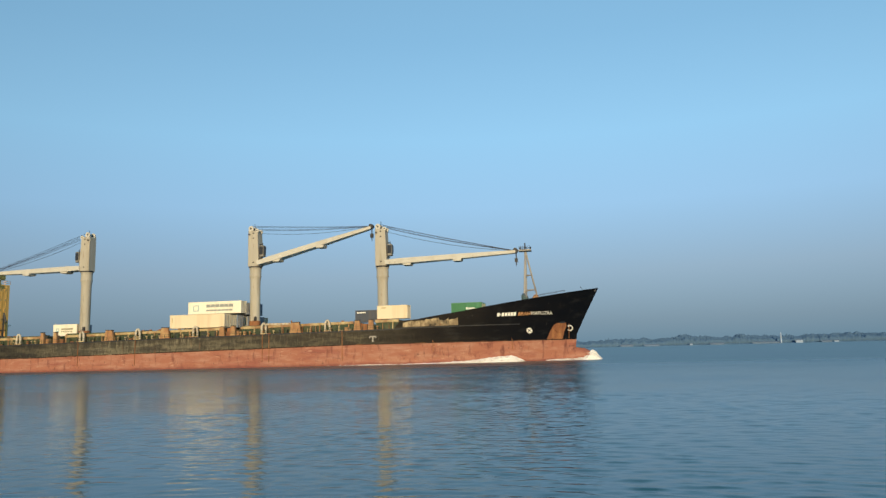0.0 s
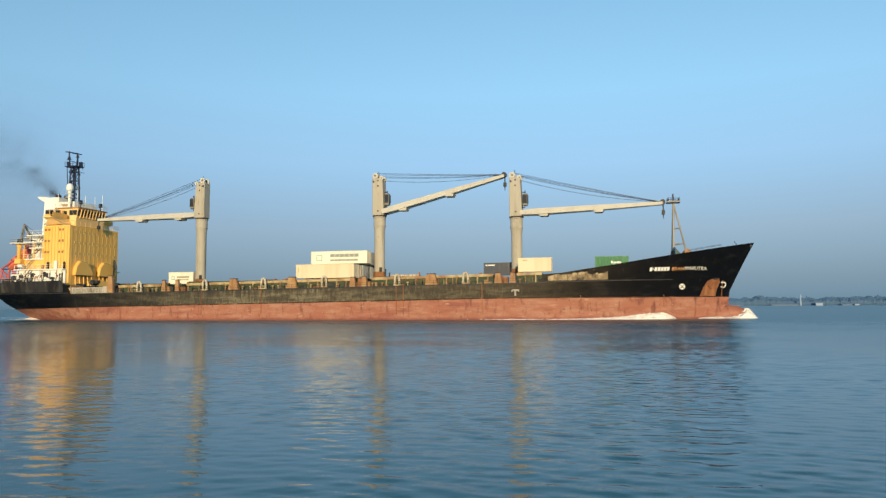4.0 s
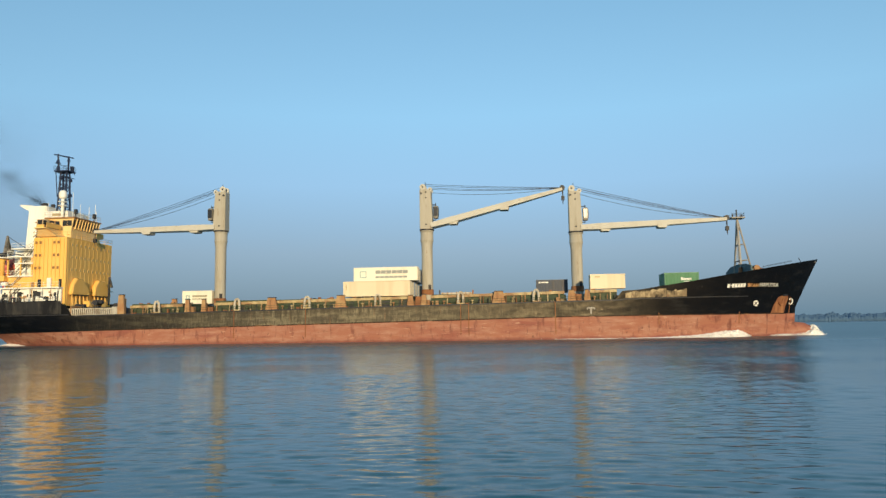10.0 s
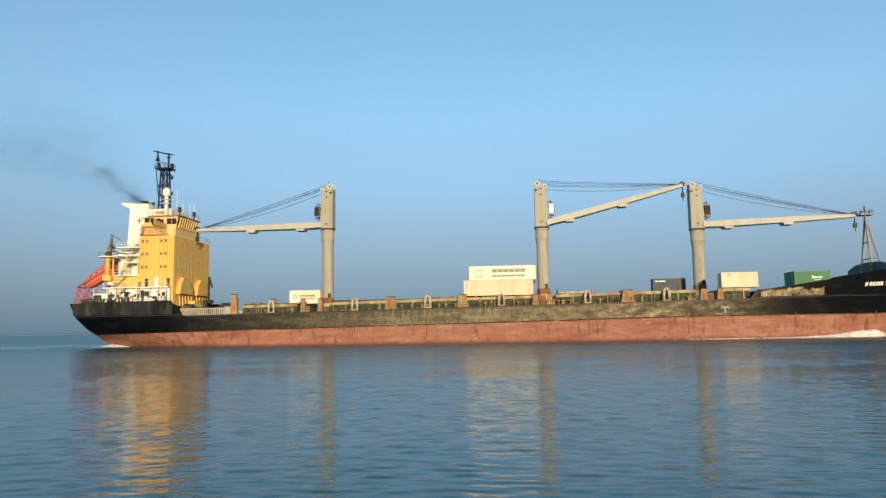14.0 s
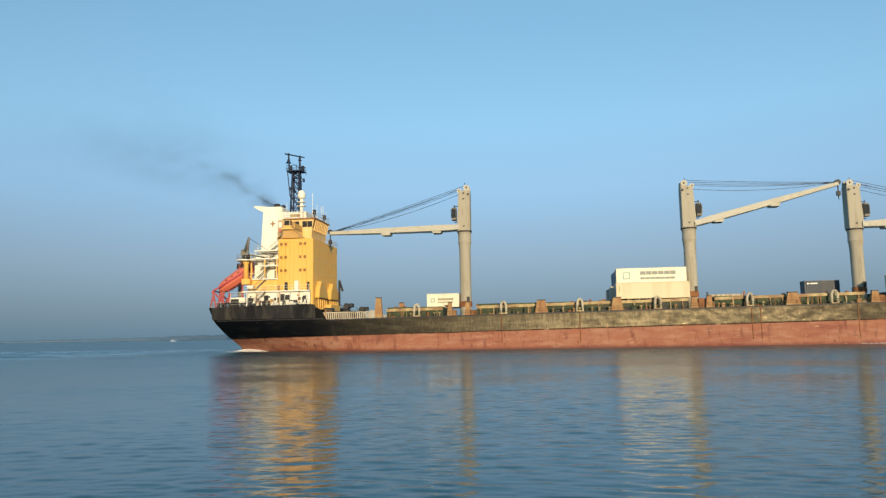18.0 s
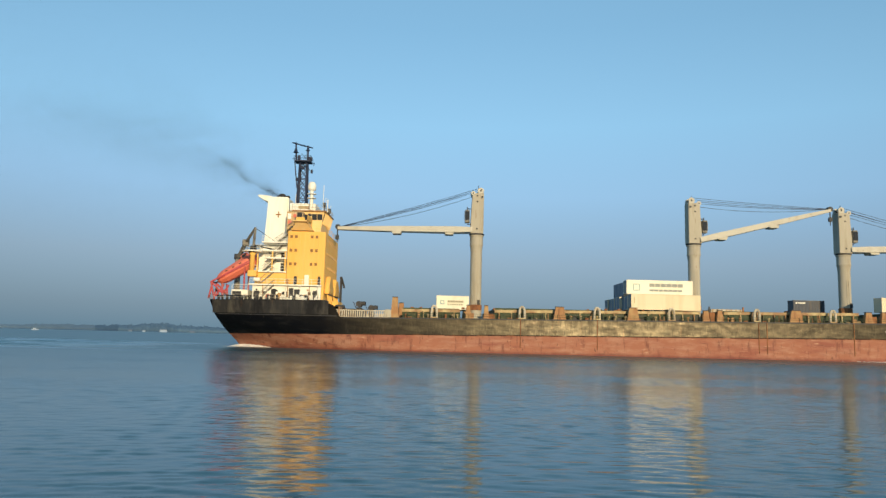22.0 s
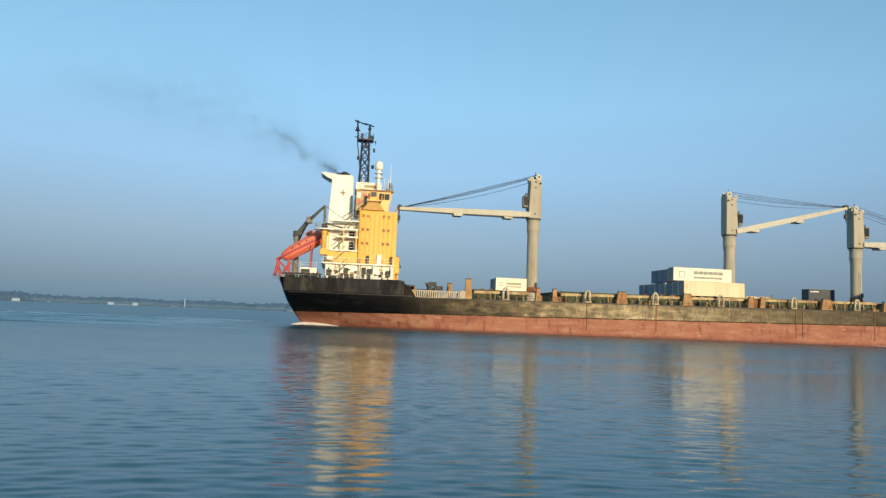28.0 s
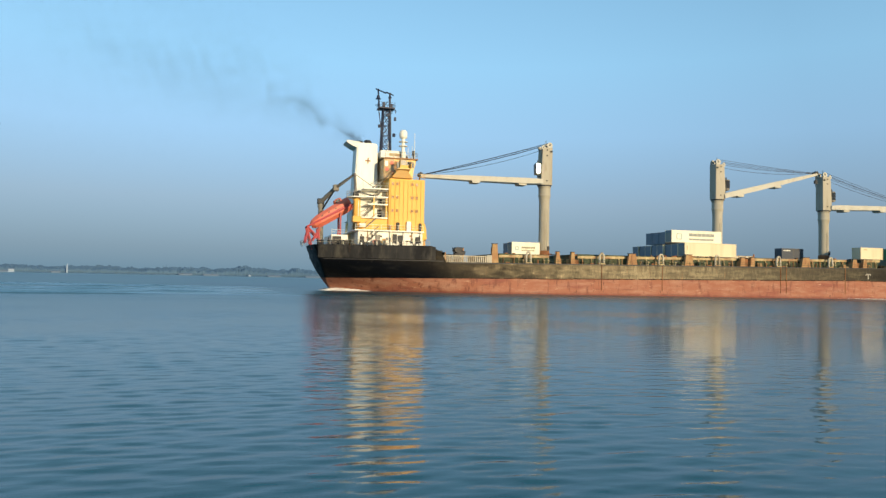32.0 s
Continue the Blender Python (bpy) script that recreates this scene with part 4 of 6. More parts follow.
    # jib: two tapering side girders and cross members
    root = Vector((x + 0.9 * f, 0, zc + 0.85))
    end = Vector((tip[0], 0, tip[1]))
    d = (end - root).normalized()
    up = Vector((-d.z * f, 0, abs(d.x))) if f > 0 else Vector((d.z, 0, -d.x))
    L = (end - root).length
    for s in (-1, 1):
        bm = bmesh.new()
        ring = []
        for k, hh, yy in ((0, 0.45, 1.3), (0.12, 0.56, 1.22), (0.6, 0.48, 0.85), (1, 0.28, 0.5)):
            c = root + d * L * k
            ring.append([bm.verts.new(c + up * hh * a + Vector((0, s * yy + b * 0.16, 0))) for a, b in ((-1, -1), (-1, 1), (1, 1), (1, -1))])
        for p, q in zip(ring, ring[1:]):
            for k in range(4):
                bm.faces.new((p[k], p[(k + 1) % 4], q[(k + 1) % 4], q[k]))
        bm.faces.new(ring[0]); bm.faces.new(ring[-1][::-1])
        part("jib_girder", bm, M_JIB, ped, "long cream jib girder with rust marks")
    part("jib_crossbar", tubes([(root + d * L * k + Vector((0, -1.2 + 0.7 * k, 0)), root + d * L * k + Vector((0, 1.2 - 0.7 * k, 0))) for k in (0.1, 0.25, 0.4, 0.55, 0.7, 0.85, 0.98)], 0.16), M_JIB, ped)
    for k in (0.17, 0.56):
        c = root + d * L * k
        bm = bmesh.new()
        slab(bm, [(c.x - 0.95, c.z - 0.4), (c.x + 0.95, c.z - 0.4), (c.x + 0.75, c.z - 0.95), (c.x - 0.75, c.z - 0.95)], -1.1, 1.1)
        part("jib_rest", bm, M_JIB, ped)
    # head sheaves, hook block, ropes
    bm = bmesh.new()
    tube(bm, end + Vector((0, -0.5, 0.25)), end + Vector((0, 0.5, 0.25)), 0.5, n=14)
    part("head_sheave", bm, M_DARK, ped)
    bm = bmesh.new()
    tube(bm, end + Vector((0.1 * f, 0, 0)), end + Vector((0.1 * f, 0, -1.5)), 0.12, n=6)
    box(bm, end.x - 0.3 + 0.1 * f, end.x + 0.3 + 0.1 * f, -0.25, 0.25, end.z - 2.1, end.z - 1.3)
    tube(bm, end + Vector((0.1 * f, 0, -2.0)), end + Vector((0.1 * f, 0, -2.9)), 0.14, 0.05, n=6)
    part("hook_block", bm, M_DARK, ped)
    t1, t2 = Vector((x - 0.75 * f, 0, zc + 8.95)), Vector((x + 0.75 * f, 0, zc + 8.2))
    for a, ys, sag in ((t1, (-0.85, 0.85), 0.15), (t2, (-0.75, 0.75), 0.35), (t2 + Vector((0, 0, -0.75)), (0.3,), 0.75)):
        for y in ys:
            pts = [a.lerp(end + Vector((-0.4 * f, 0, 0.3)), k / 8) + Vector((0, y * (1 - 0.6 * k / 8), -sag * 4 * (k / 8) * (1 - k / 8))) for k in range(9)]
            part("hoist_rope", tubes(list(zip(pts, pts[1:])), 0.042, 5), M_WIRE, ped)
    part("ladder", tubes([((x + dx, -1.12, zb + 0.4), (x + dx, -1.12, zc - 5.0)) for dx in (-0.2, 0.2)], 0.04, 5), M_CREAM, ped)
    bm = bmesh.new()
    lathe(bm, x, 0, [(1.2, zb - 0.6), (1.2, zb + 0.3), (1.08, zb + 0.45)], 16)
    part("pedestal_foot", bm, M_RUST, ped)
    part("switch_box", boxes((x + 0.3, x + 0.8, -1.2, -0.8, zb + 0.4, zb + 1.3), bev=0.05), M_DARK, ped)
    part("lamp_bracket", tubes([((x - 0.9 * f, -1.14, zc + 7.1), (x - 0.9 * f, -1.4, zc + 7.1))], 0.2), M_DARK, ped)
    return ped


hull_marks()
poop_plates()
bulwark_panels()
deck_edge()
crane(-40.3, 8.3, 21.95, -1, (-66.6, 22.6), "cream aft deck crane standing by the hatches, jib turned to the stern", -2.9)
crane(0.9, 9.2, 21.05, 1, (27.0, 28.25), "cream midship deck crane with raised jib", 6.59)
crane(29.3, 9.3, 19.85, 1, (57.0, 21.6), "cream forward deck crane, jib laid towards the foremast", 5.05)


def railing(parent, pts, h=1.0, mat=None, gap=1.5, name="railing"):
    """Posts and two bars along a line of points."""
    mat = mat or M_WHITE
    segs = []
    for a, b in zip(pts, pts[1:]):
        a, b = Vector(a), Vector(b)
        n = max(1, int((b - a).length / gap))
        for i in range(n + 1):
            p = a.lerp(b, i / n)
            segs.append((p, p + Vector((0, 0, h))))
        for k in (0.5, 1.0):
            segs.append((a + Vector((0, 0, h * k)), b + Vector((0, 0, h * k))))
    return part(name, tubes(segs, 0.028, 5), mat, parent)


def stair(parent, a, b, w=0.8, mat=None):
    """A slanting ladder with strings, treads and a rail, from a up to b."""
    a, b = Vector(a), Vector(b)
    bm = bmesh.new()
    for s in (-w / 2, w / 2):
        o = Vector((0, s, 0))
        tube(bm, a + o, b + o, 0.1, n=5)
        tube(bm, a + o + Vector((0, 0, 0.9)), b + o + Vector((0, 0, 0.9)), 0.04, n=5)
    n = max(3, int(abs(b.z - a.z) / 0.25))
    for i in range(1, n):
        p = a.lerp(b, i / n)
        box(bm, p.x - 0.13, p.x + 0.13, p.y - w / 2, p.y + w / 2, p.z - 0.02, p.z + 0.02)
    return part("stair", bm, mat or M_GREY, parent)


def ribs(bm, a, b, n, z0, z1, out, d=0.09, w=0.3):
    """Upright stiffeners on a wall from a to b (x, y), standing out along out."""
    for i in range(n):
        t = (i + 0.5) / n
        x, y = a[0] + (b[0] - a[0]) * t, a[1] + (b[1] - a[1]) * t
        if out[1]:
            box(bm, x - w / 2, x + w / 2, min(y, y + out[1] * d), max(y, y + out[1] * d), z0, z1)
        else:
            box(bm, min(x, x + out[0] * d), max(x, x + out[0] * d), y - w / 2, y + w / 2, z0, z1)
    return bm


def deckhouse():
    x0, x1, y1, z0, z1 = -74.35, -67.6, 7.95, 7.4, 20.75
    house = part("deckhouse", boxes((x0, x1, -y1, y1, z0, z1), bev=0.12), M_YEL, SHIP, "tall ochre-yellow deckhouse with ribbed walls")
    for s in (-1, 1):
        for i in range(8):
            x = x0 + 0.5 + i * 0.81
            part("rib", ribs(bmesh.new(), (x, s * y1), (x, s * y1), 1, z0, z1 - 0.3, (0, s), 0.13, 0.36), M_YEL, house)
    for i in range(11):
        y = -y1 + 0.8 + i * 1.41
        bm = bmesh.new()
        a = [bm.verts.new((x1 + d, y + w, z0)) for d, w in ((-0.02, -0.3), (0.028, -0.2), (0.028, 0.2), (-0.02, 0.3))]
        b = [bm.verts.new((v.co.x, v.co.y, z1 - 0.3)) for v in a]
        for k in range(4):
            bm.faces.new((a[k], a[(k + 1) % 4], b[(k + 1) % 4], b[k]))
        bm.faces.new(a[::-1])
        bm.faces.new(b)
        part("rib", bm, M_YEL, house)

    warp = random.Random(5)

    def window(x, y, z, out, w=0.5, h=0.5, name="window"):
        bm = bmesh.new()
        if out[1]:
            box(bm, x - w / 2 - 0.07, x + w / 2 + 0.07, min(y, y + out[1] * 0.13), max(y, y + out[1] * 0.13), z - h / 2 - 0.07, z + h / 2 + 0.07)
            fr = part(name, bm, M_YEL, house)
            pane = part("pane", boxes((-w / 2, w / 2, -0.02, 0.02, -h / 2, h / 2)), M_SIDEPANE, house)
            pane.matrix_basis = pose(x, y + out[1] * 0.15, z, 2.4 + warp.uniform(-0.7, 0.7), 0, 3.4 + warp.uniform(-0.7, 0.7))
        else:
            part(name, boxes((x, x + out[0] * 0.03, y - w / 2 - 0.07, y + w / 2 + 0.07, z - h / 2 - 0.07, z + h / 2 + 0.07)), M_YEL, house)
            part("pane", boxes((x + 0.03, x + 0.045, y - w / 2, y + w / 2, z - h / 2, z + h / 2)), M_FRONTPANE, house)

    for s in (-1, 1):
        for z in (19.75, 17.3, 14.85):
            for x in (-73.65, -72.8, -70.0, -69.15):
                window(x, s * y1, z, (0, s), 0.44, 0.5)
    for z in (19.4, 17.0, 14.6):
        for i in range(10):
            window(x1 + 0.02, -6.2 + i * 1.41, z, (1, 0), 0.36, 0.45)
    for ya, yb in ((-6.9, -0.9), (0.6, 6.8)):
        bm = bmesh.new()
        slab_x(bm, [(ya, 9.7), (yb, 9.7), (yb - 0.5, 11.0), (yb - 2.2, 12.7), (ya + 1.6, 13.0), (ya + 0.4, 11.6)], x1 - 0.05, x1 + 0.85)
        bmesh.ops.bevel(bm, geom=bm.edges[:], offset=0.18, segments=1, affect="EDGES")
        hood = part("air_intake_hood", bm, M_YEL, SHIP, "yellow bulging air intake hood")
        for i in range(5):
            y = ya + 0.5 + i * (yb - ya - 1) / 4
            part("strut", tubes([((x1 + 0.65, y, 7.4), (x1 + 0.5, y, 9.8))], 0.12), M_YEL, hood)
        part("opening", boxes((x1 + 0.1, x1 + 0.75, ya + 0.3, yb - 0.3, 9.62, 9.75)), M_DARK, hood)
    railing(SHIP, [(x0, -y1, z1), (x1, -y1, z1), (x1, y1, z1), (x0, y1, z1)], 1.0, M_YEL)
    HW = 4.4      # half width of the wheelhouse
    # wheelhouse
    bm = bmesh.new()
    slab(bm, [(-74.4, z1), (-69.1, z1), (-69.1, 22.6), (-68.6, 24.9), (-74.4, 24.9)], -HW, HW)
    bmesh.ops.bevel(bm, geom=bm.edges[:], offset=0.08, segments=1, affect="EDGES")
    wh = part("wheelhouse", bm, M_PALE, SHIP, "faded yellow wheelhouse with slanted bridge windows")
    part("roof_edge", boxes((-74.6, -68.2, -HW - 0.35, HW + 0.35, 24.92, 25.14), bev=0.05), M_BROWN, wh, "rust-brown roof edge")
    for i in range(9):
        y = (i - 4) * HW * 0.22
        bm = bmesh.new()
        slab(bm, [(-69.0, 23.2), (-68.62, 24.65), (-68.56, 24.65), (-68.94, 23.2)], y - 0.33, y + 0.33)
        part("bridge_window", bm, M_GLASS, wh)
        bm = bmesh.new()
        slab(bm, [(-69.1, 22.7), (-68.78, 22.9), (-68.3, 24.9), (-68.7, 24.9)], y + 0.4, y + 0.54)
        part("mullion", bm, M_PALE, wh)
    for s in (-1, 1):
        for x in (-69.4, -70.4):
            sw = part("side_window", boxes((-0.45, 0.45, -0.03, 0.03, -0.55, 0.55)), M_CABGLASS, wh)
            sw.matrix_basis = pose(x, s * (HW + 0.05), 23.95, -1.4 * s, 0, 3.4)
        part("side_door", boxes((-72.9, -72.1, s * (HW + 0.02) - 0.03, s * (HW + 0.02) + 0.03, 22.6, 24.5)), M_BROWN, wh)
        # bridge wing with its sloping underside
        bm = bmesh.new()
        slab_x(bm, [(s * (HW - 0.1), 22.5), (s * 9.7, 22.5), (s * 9.7, 22.3), (s * 8.7, 22.15), (s * (HW - 0.1), 21.0)], -73.2, -70.8)
        wing = part("bridge_wing", bm, M_PALE, SHIP, "yellow bridge wing on a sloping bracket")
        part("bulwark", boxes((-70.7, -70.6, s * 7.5 - 2.15, s * 7.5 + 2.15, 22.5, 23.4)), M_YEL, wing)
        part("bulwark", boxes((-72.7, -71.2, s * 9.65 - 0.05, s * 9.65 + 0.05, 22.5, 23.0)), M_YEL, wing)
        wc = part("wing_cabin", boxes((-72.7, -71.5, s * 9.0 - 0.55, s * 9.0 + 0.55, 22.5, 24.05), bev=0.05), M_SCREEN, wing)
        part("wing_window", boxes((-72.55, -71.65, s * 9.58 - 0.03, s * 9.58 + 0.03, 23.05, 23.9)), M_GLASS, wc)
        part("wing_window", boxes((-71.52, -71.46, s * 9.0 - 0.45, s * 9.0 + 0.45, 23.05, 23.9)), M_GLASS, wc)
        # added dark glass gives the recess its shade; tilted to throw sun on water
        dw = part("wing_shade_panel", boxes((-0.4, 0.4, -0.03, 0.03, -0.9, 0.9)), M_CABGLASS, wing, "dark glass panel standing for the shade behind the wing")
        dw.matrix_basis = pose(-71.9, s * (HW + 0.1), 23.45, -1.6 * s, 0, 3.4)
        bm = bmesh.new()
        lo = [bm.verts.new(p) for p in ((-73.9, s * 7.7, 20.95), (-69.9, s * 7.7, 20.95), (-69.9, s * 4.0, 20.95), (-73.9, s * 4.0, 20.95))]
        hi = [bm.verts.new(p) for p in ((-72.7, s * 9.0, 22.32), (-71.3, s * 9.0, 22.32), (-71.3, s * 4.0, 22.32), (-72.7, s * 4.0, 22.32))]
        for i in range(4):
            bm.faces.new((lo[i], lo[(i + 1) % 4], hi[(i + 1) % 4], hi[i]))
        bm.faces.new(lo[::-1]); bm.faces.new(hi)
        part("flared_bracket", bm, M_PALE, wing, "yellow flared bracket under the wing")
        part("wing_repeater", boxes((-72.3, -71.7, s * 9.2 - 0.2, s * 9.2 + 0.2, 22.5, 23.75), bev=0.08), M_WHITE, wing)
        part("brace", tubes([((-72, s * 8.5, 22.0), (-72, s * 4.4, 21.0)), ((-73.1, s * 8.5, 22.0), (-73.1, s * 4.4, 21.0))], 0.1), M_YEL, wing)
    part("aft_wing_screen", boxes((-75.1, -73.1, -6.2, 6.2, 20.9, 24.6), bev=0.06), M_SCREEN, SHIP, "stained tan screen behind the wheelhouse")
    for s in (-1, 1):
        part("signal_locker", boxes((-74.9, -74.3, s * 6.26 - 0.06, s * 6.26 + 0.06, 23.2, 24.2)), M_WHITE, SHIP)
        for x, z in ((-74.5, 22.6), (-73.5, 22.0), (-73.6, 23.8)):
            part("ring_buoy", tubes([((x, s * 6.22, z), (x, s * 6.34, z))], 0.36, 12), M_ORANGE, SHIP, "orange ring buoy on the screen")
        stair(SHIP, (-74.8, s * 7.1, 20.9), (-72.4, s * 7.1, 23.0), 0.7)
        part("side_lamp", boxes((-70.9, -70.3, s * 8.2 - 0.25, s * 8.2 + 0.25, 23.5, 23.9)), M_DARK, SHIP)
    # monkey island, domes, aerials
    isl = part("upper_house", boxes((-75.2, -70.4, -3.6, 3.6, 25.2, 26.6), bev=0.08), M_WHITE, SHIP, "white house on the wheelhouse roof")
    part("name_board", boxes((-73.6, -71.0, -3.68, -3.62, 25.6, 26.1)), M_RAIL, isl)
    railing(SHIP, [(-74.5, -4.65, 25.2), (-68.4, -4.65, 25.2), (-68.4, 4.65, 25.2), (-74.5, 4.65, 25.2)], 1.0, M_CREAM)
    bm = bmesh.new()
    lathe(bm, -71.1, -4.3, [(0.32, 25.2), (0.32, 28.85)], 10)
    post = part("dome_post", bm, M_WHITE, SHIP)
    bm = bmesh.new()
    lathe(bm, -71.1, -4.3, [(0.3, 28.85), (0.68, 28.95), (0.76, 29.3), (0.76, 29.75), (0.68, 30.15), (0.5, 30.42), (0.22, 30.56), (0.04, 30.59)], 18)
    shaded(part("satellite_dome", bm, M_WHITE, post, "white satellite dome"))
    for dz in (27.4, 28.2):
        bm = bmesh.new()
        lathe(bm, -71.1, -4.3, [(0.85, dz), (0.85, dz + 0.1)], 12)
        part("platform", bm, M_WHITE, post)
    for x, y, h in ((-68.9, -4.4, 30), (-68.8, -2.0, 28), (-68.9, 1.2, 28.2), (-68.7, 3.5, 27.4), (-69.5, 4.4, 29.0), (-74.0, -4.4, 28.2)):
        part("aerial", tubes([((x, y, 25.2), (x, y, h))], 0.045, 5), M_WHITE, SHIP)
    for y in (-3.4, 3.0):
        bm = boxes((-69.1, -68.6, y - 0.3, y + 0.3, 25.9, 26.8))
        tube(bm, (-68.85, y, 25.2), (-68.85, y, 26.0), 0.12)
        part("searchlight", bm, M_DARK, SHIP)
    # radar mast
    bx, tx = (-74.6, -72.8), (-74.3, -73.0)
    legs = [((bx[i], y, 25.2), (tx[i], y * 0.5, 35.2)) for i in (0, 1) for y in (-0.9, 0.9)]
    mast = part("radar_mast", tubes(legs, 0.19, 8), M_NAVY, SHIP, "dark blue lattice radar mast")
    for k in range(5):
        z = 26.0 + k * 2.0
        za, zb_ = z, z + 2.0
        pos = lambda i, y, zz: (bx[i] + (tx[i] - bx[i]) * (zz - 25.2) / 10, y * (1 - 0.5 * (zz - 25.2) / 10), zz)
        zt = min(zb_, 35.2)
        for p, q in ((pos(0, -0.9, za), pos(1, -0.9, za)), (pos(0, 0.9, za), pos(1, 0.9, za)), (pos(0, -0.9, za), pos(0, 0.9, za)), (pos(1, -0.9, za), pos(1, 0.9, za))):
            part("lattice_bar", tubes([(p, q)], 0.085, 5), M_NAVY, mast)
        for p, q in ((pos(0, -0.9, za), pos(1, -0.9, zt)), (pos(1, 0.9, za), pos(0, 0.9, zt)), (pos(1, -0.9, za), pos(0, -0.9, zt)), (pos(0, 0.9, za), pos(1, 0.9, zt))):
            part("cross_brace", tubes([(p, q)], 0.075, 5), M_NAVY, mast)
    part("mast_platform", boxes((-75.3, -72.2, -1.3, 1.3, 35.15, 35.4)), M_NAVY, mast)
    railing(mast, [(-75.3, -1.3, 35.4), (-72.2, -1.3, 35.4), (-72.2, 1.3, 35.4), (-75.3, 1.3, 35.4), (-75.3, -1.3, 35.4)], 0.9, M_NAVY, 0.8, "platform_rail")
    part("topmast", tubes([((-75.1, 0, 35.2), (-75.35, 0, 39.1))], 0.17), M_NAVY, mast)
    part("topmast", tubes([((-73.0, 0, 35.2), (-73.0, 0, 38.5))], 0.2), M_NAVY, mast)
    part("stay_leg", tubes([((-75.3, -0.6, 35.2), (-74.6, -0.9, 30.0))], 0.1), M_NAVY, mast)
    for x, z, w in ((-75.3, 37.1, 0.55), (-73.0, 37.5, 0.4)):
        bm = bmesh.new()
        lathe(bm, x, 0, [(w, z), (w * 0.6, z + 0.25), (w * 0.5, z + 0.6), (0.2, z + 0.8)], 10)
        part("radar_pedestal", bm, M_NAVY, mast)
    part("radar_scanner", tubes([((-75.9, -0.6, 38.9), (-73.6, 0.9, 38.6))], 0.13), M_NAVY, mast)
    part("radar_scanner", tubes([((-73.9, -0.7, 38.4), (-72.2, 0.5, 38.2))], 0.12), M_NAVY, mast)
    for x, y, z, w, h in ((-74.4, -1.2, 35.4, 0.5, 0.9), (-72.6, 0.7, 35.4, 0.6, 1.1), (-73.6, -1.25, 33.6, 0.7, 0.5), (-72.0, -0.5, 33.0, 0.4, 0.7), (-74.9, 0.3, 31.6, 0.5, 0.6)):
        part("lamp_box", boxes((x - w / 2, x + w / 2, y - w / 2, y + w / 2, z, z + h), bev=0.06), M_NAVY, mast)
    part("signal_yard", tubes([((-72.9, -2.2, 34.2), (-72.9, 2.2, 34.2))], 0.06), M_NAVY, mast)
    part("yard", tubes([((-73.7, -1.9, 36.4), (-73.7, 1.9, 36.4)), ((-71.6, 0, 35.0), (-72.4, 0, 35.3)), ((-75.9, 0, 35.9), (-75.2, 0, 35.9)), ((-71.8, 0.3, 34.6), (-71.8, 0.3, 35.4))], 0.06), M_NAVY, mast)
    bm = bmesh.new()
    tube(bm, (-72.4, -0.4, 30.2), (-71.9, -0.4, 30.2), 0.35, n=10)
    part("horn", bm, M_NAVY, mast)
    # funnel
    bm = bmesh.new()
    fb, ft = [(-80.3, -2.7), (-75.2, -2.7), (-75.2, 2.7), (-80.3, 2.7)], [(-79.4, -2.5), (-75.6, -2.5), (-75.6, 2.5), (-79.4, 2.5)]
    lo = [bm.verts.new((x, y, 11)) for x, y in fb]
    hi = [bm.verts.new((x - 0.1, y, 27.95)) for x, y in ft]
    for i in range(4):
        bm.faces.new((lo[i], lo[(i + 1) % 4], hi[(i + 1) % 4], hi[i]))
    bm.faces.new(hi)
    bm.faces.new(lo[::-1])
    bmesh.ops.bevel(bm, geom=bm.edges[:], offset=0.2, segments=2, affect="EDGES")
    fun = part("funnel", bm, M_WHITE, SHIP, "tall white funnel with a small emblem")
    bm = bmesh.new()
    slab(bm, [(-79.2, 27.95), (-79.2, 26.9), (-80.3, 27.3), (-81.6, 28.1), (-81.4, 28.2)], -2.2, 2.2)
    part("funnel_lip", bm, M_WHITE, fun)
    bm = bmesh.new()
    slab(bm, [(-81.5, 28.16), (-79.0, 27.98), (-79.0, 28.1), (-81.4, 28.3)], -2.3, 2.3)
    part("lip_plate", bm, M_WHITE, fun)
    for x, y, r in ((-77.3, -0.7, 0.62), (-76.6, 0.9, 0.4), (-78.3, 0.8, 0.35)):
        bm = bmesh.new()
        lathe(bm, x, y, [(r, 27.8), (r, 28.35), (r * 1.15, 28.4), (r * 1.1, 28.6), (r * 0.7, 28.8)], 12)
        part("exhaust_pipe", bm, M_DARK, fun)
    for s in (-1, 1):
        part("emblem", boxes((-77.95, -76.95, s * 2.6 - 0.06, s * 2.6 + 0.06, 24.45, 24.65), (-77.55, -77.35, s * 2.6 - 0.06, s * 2.6 + 0.06, 24.0, 25.1)), M_BROWN, fun, "small rusty emblem")
    # aft accommodation: casing, open decks, stairs
    part("lower_engine_casing", boxes((-80.0, -74.4, -5.2, 5.2, 7.4, 13.25), bev=0.08), M_YEL, SHIP, "yellow lower casing behind the house")
    cas = part("aft_casing", boxes((-80.0, -74.4, -5.2, 5.2, 13.25, 18.5), bev=0.08), M_WHITE, SHIP, "white aft casing below the funnel")
    part("lower_casing", boxes((-80.0, -74.4, -7.6, 7.6, 11.0, 13.2), bev=0.06), M_YEL, SHIP)
    for z, xa in ((13.3, -80.2), (15.75, -78.2), (17.1, -79.8), (18.6, -79.0)):
        part("aft_platform", boxes((xa, -74.4, -7.8, 7.8, z, z + 0.22)), M_WHITE, SHIP)
        railing(SHIP, [(xa, -2.8, z + 0.2), (xa, -7.7, z + 0.2), (-74.5, -7.7, z + 0.2)], 1.0)
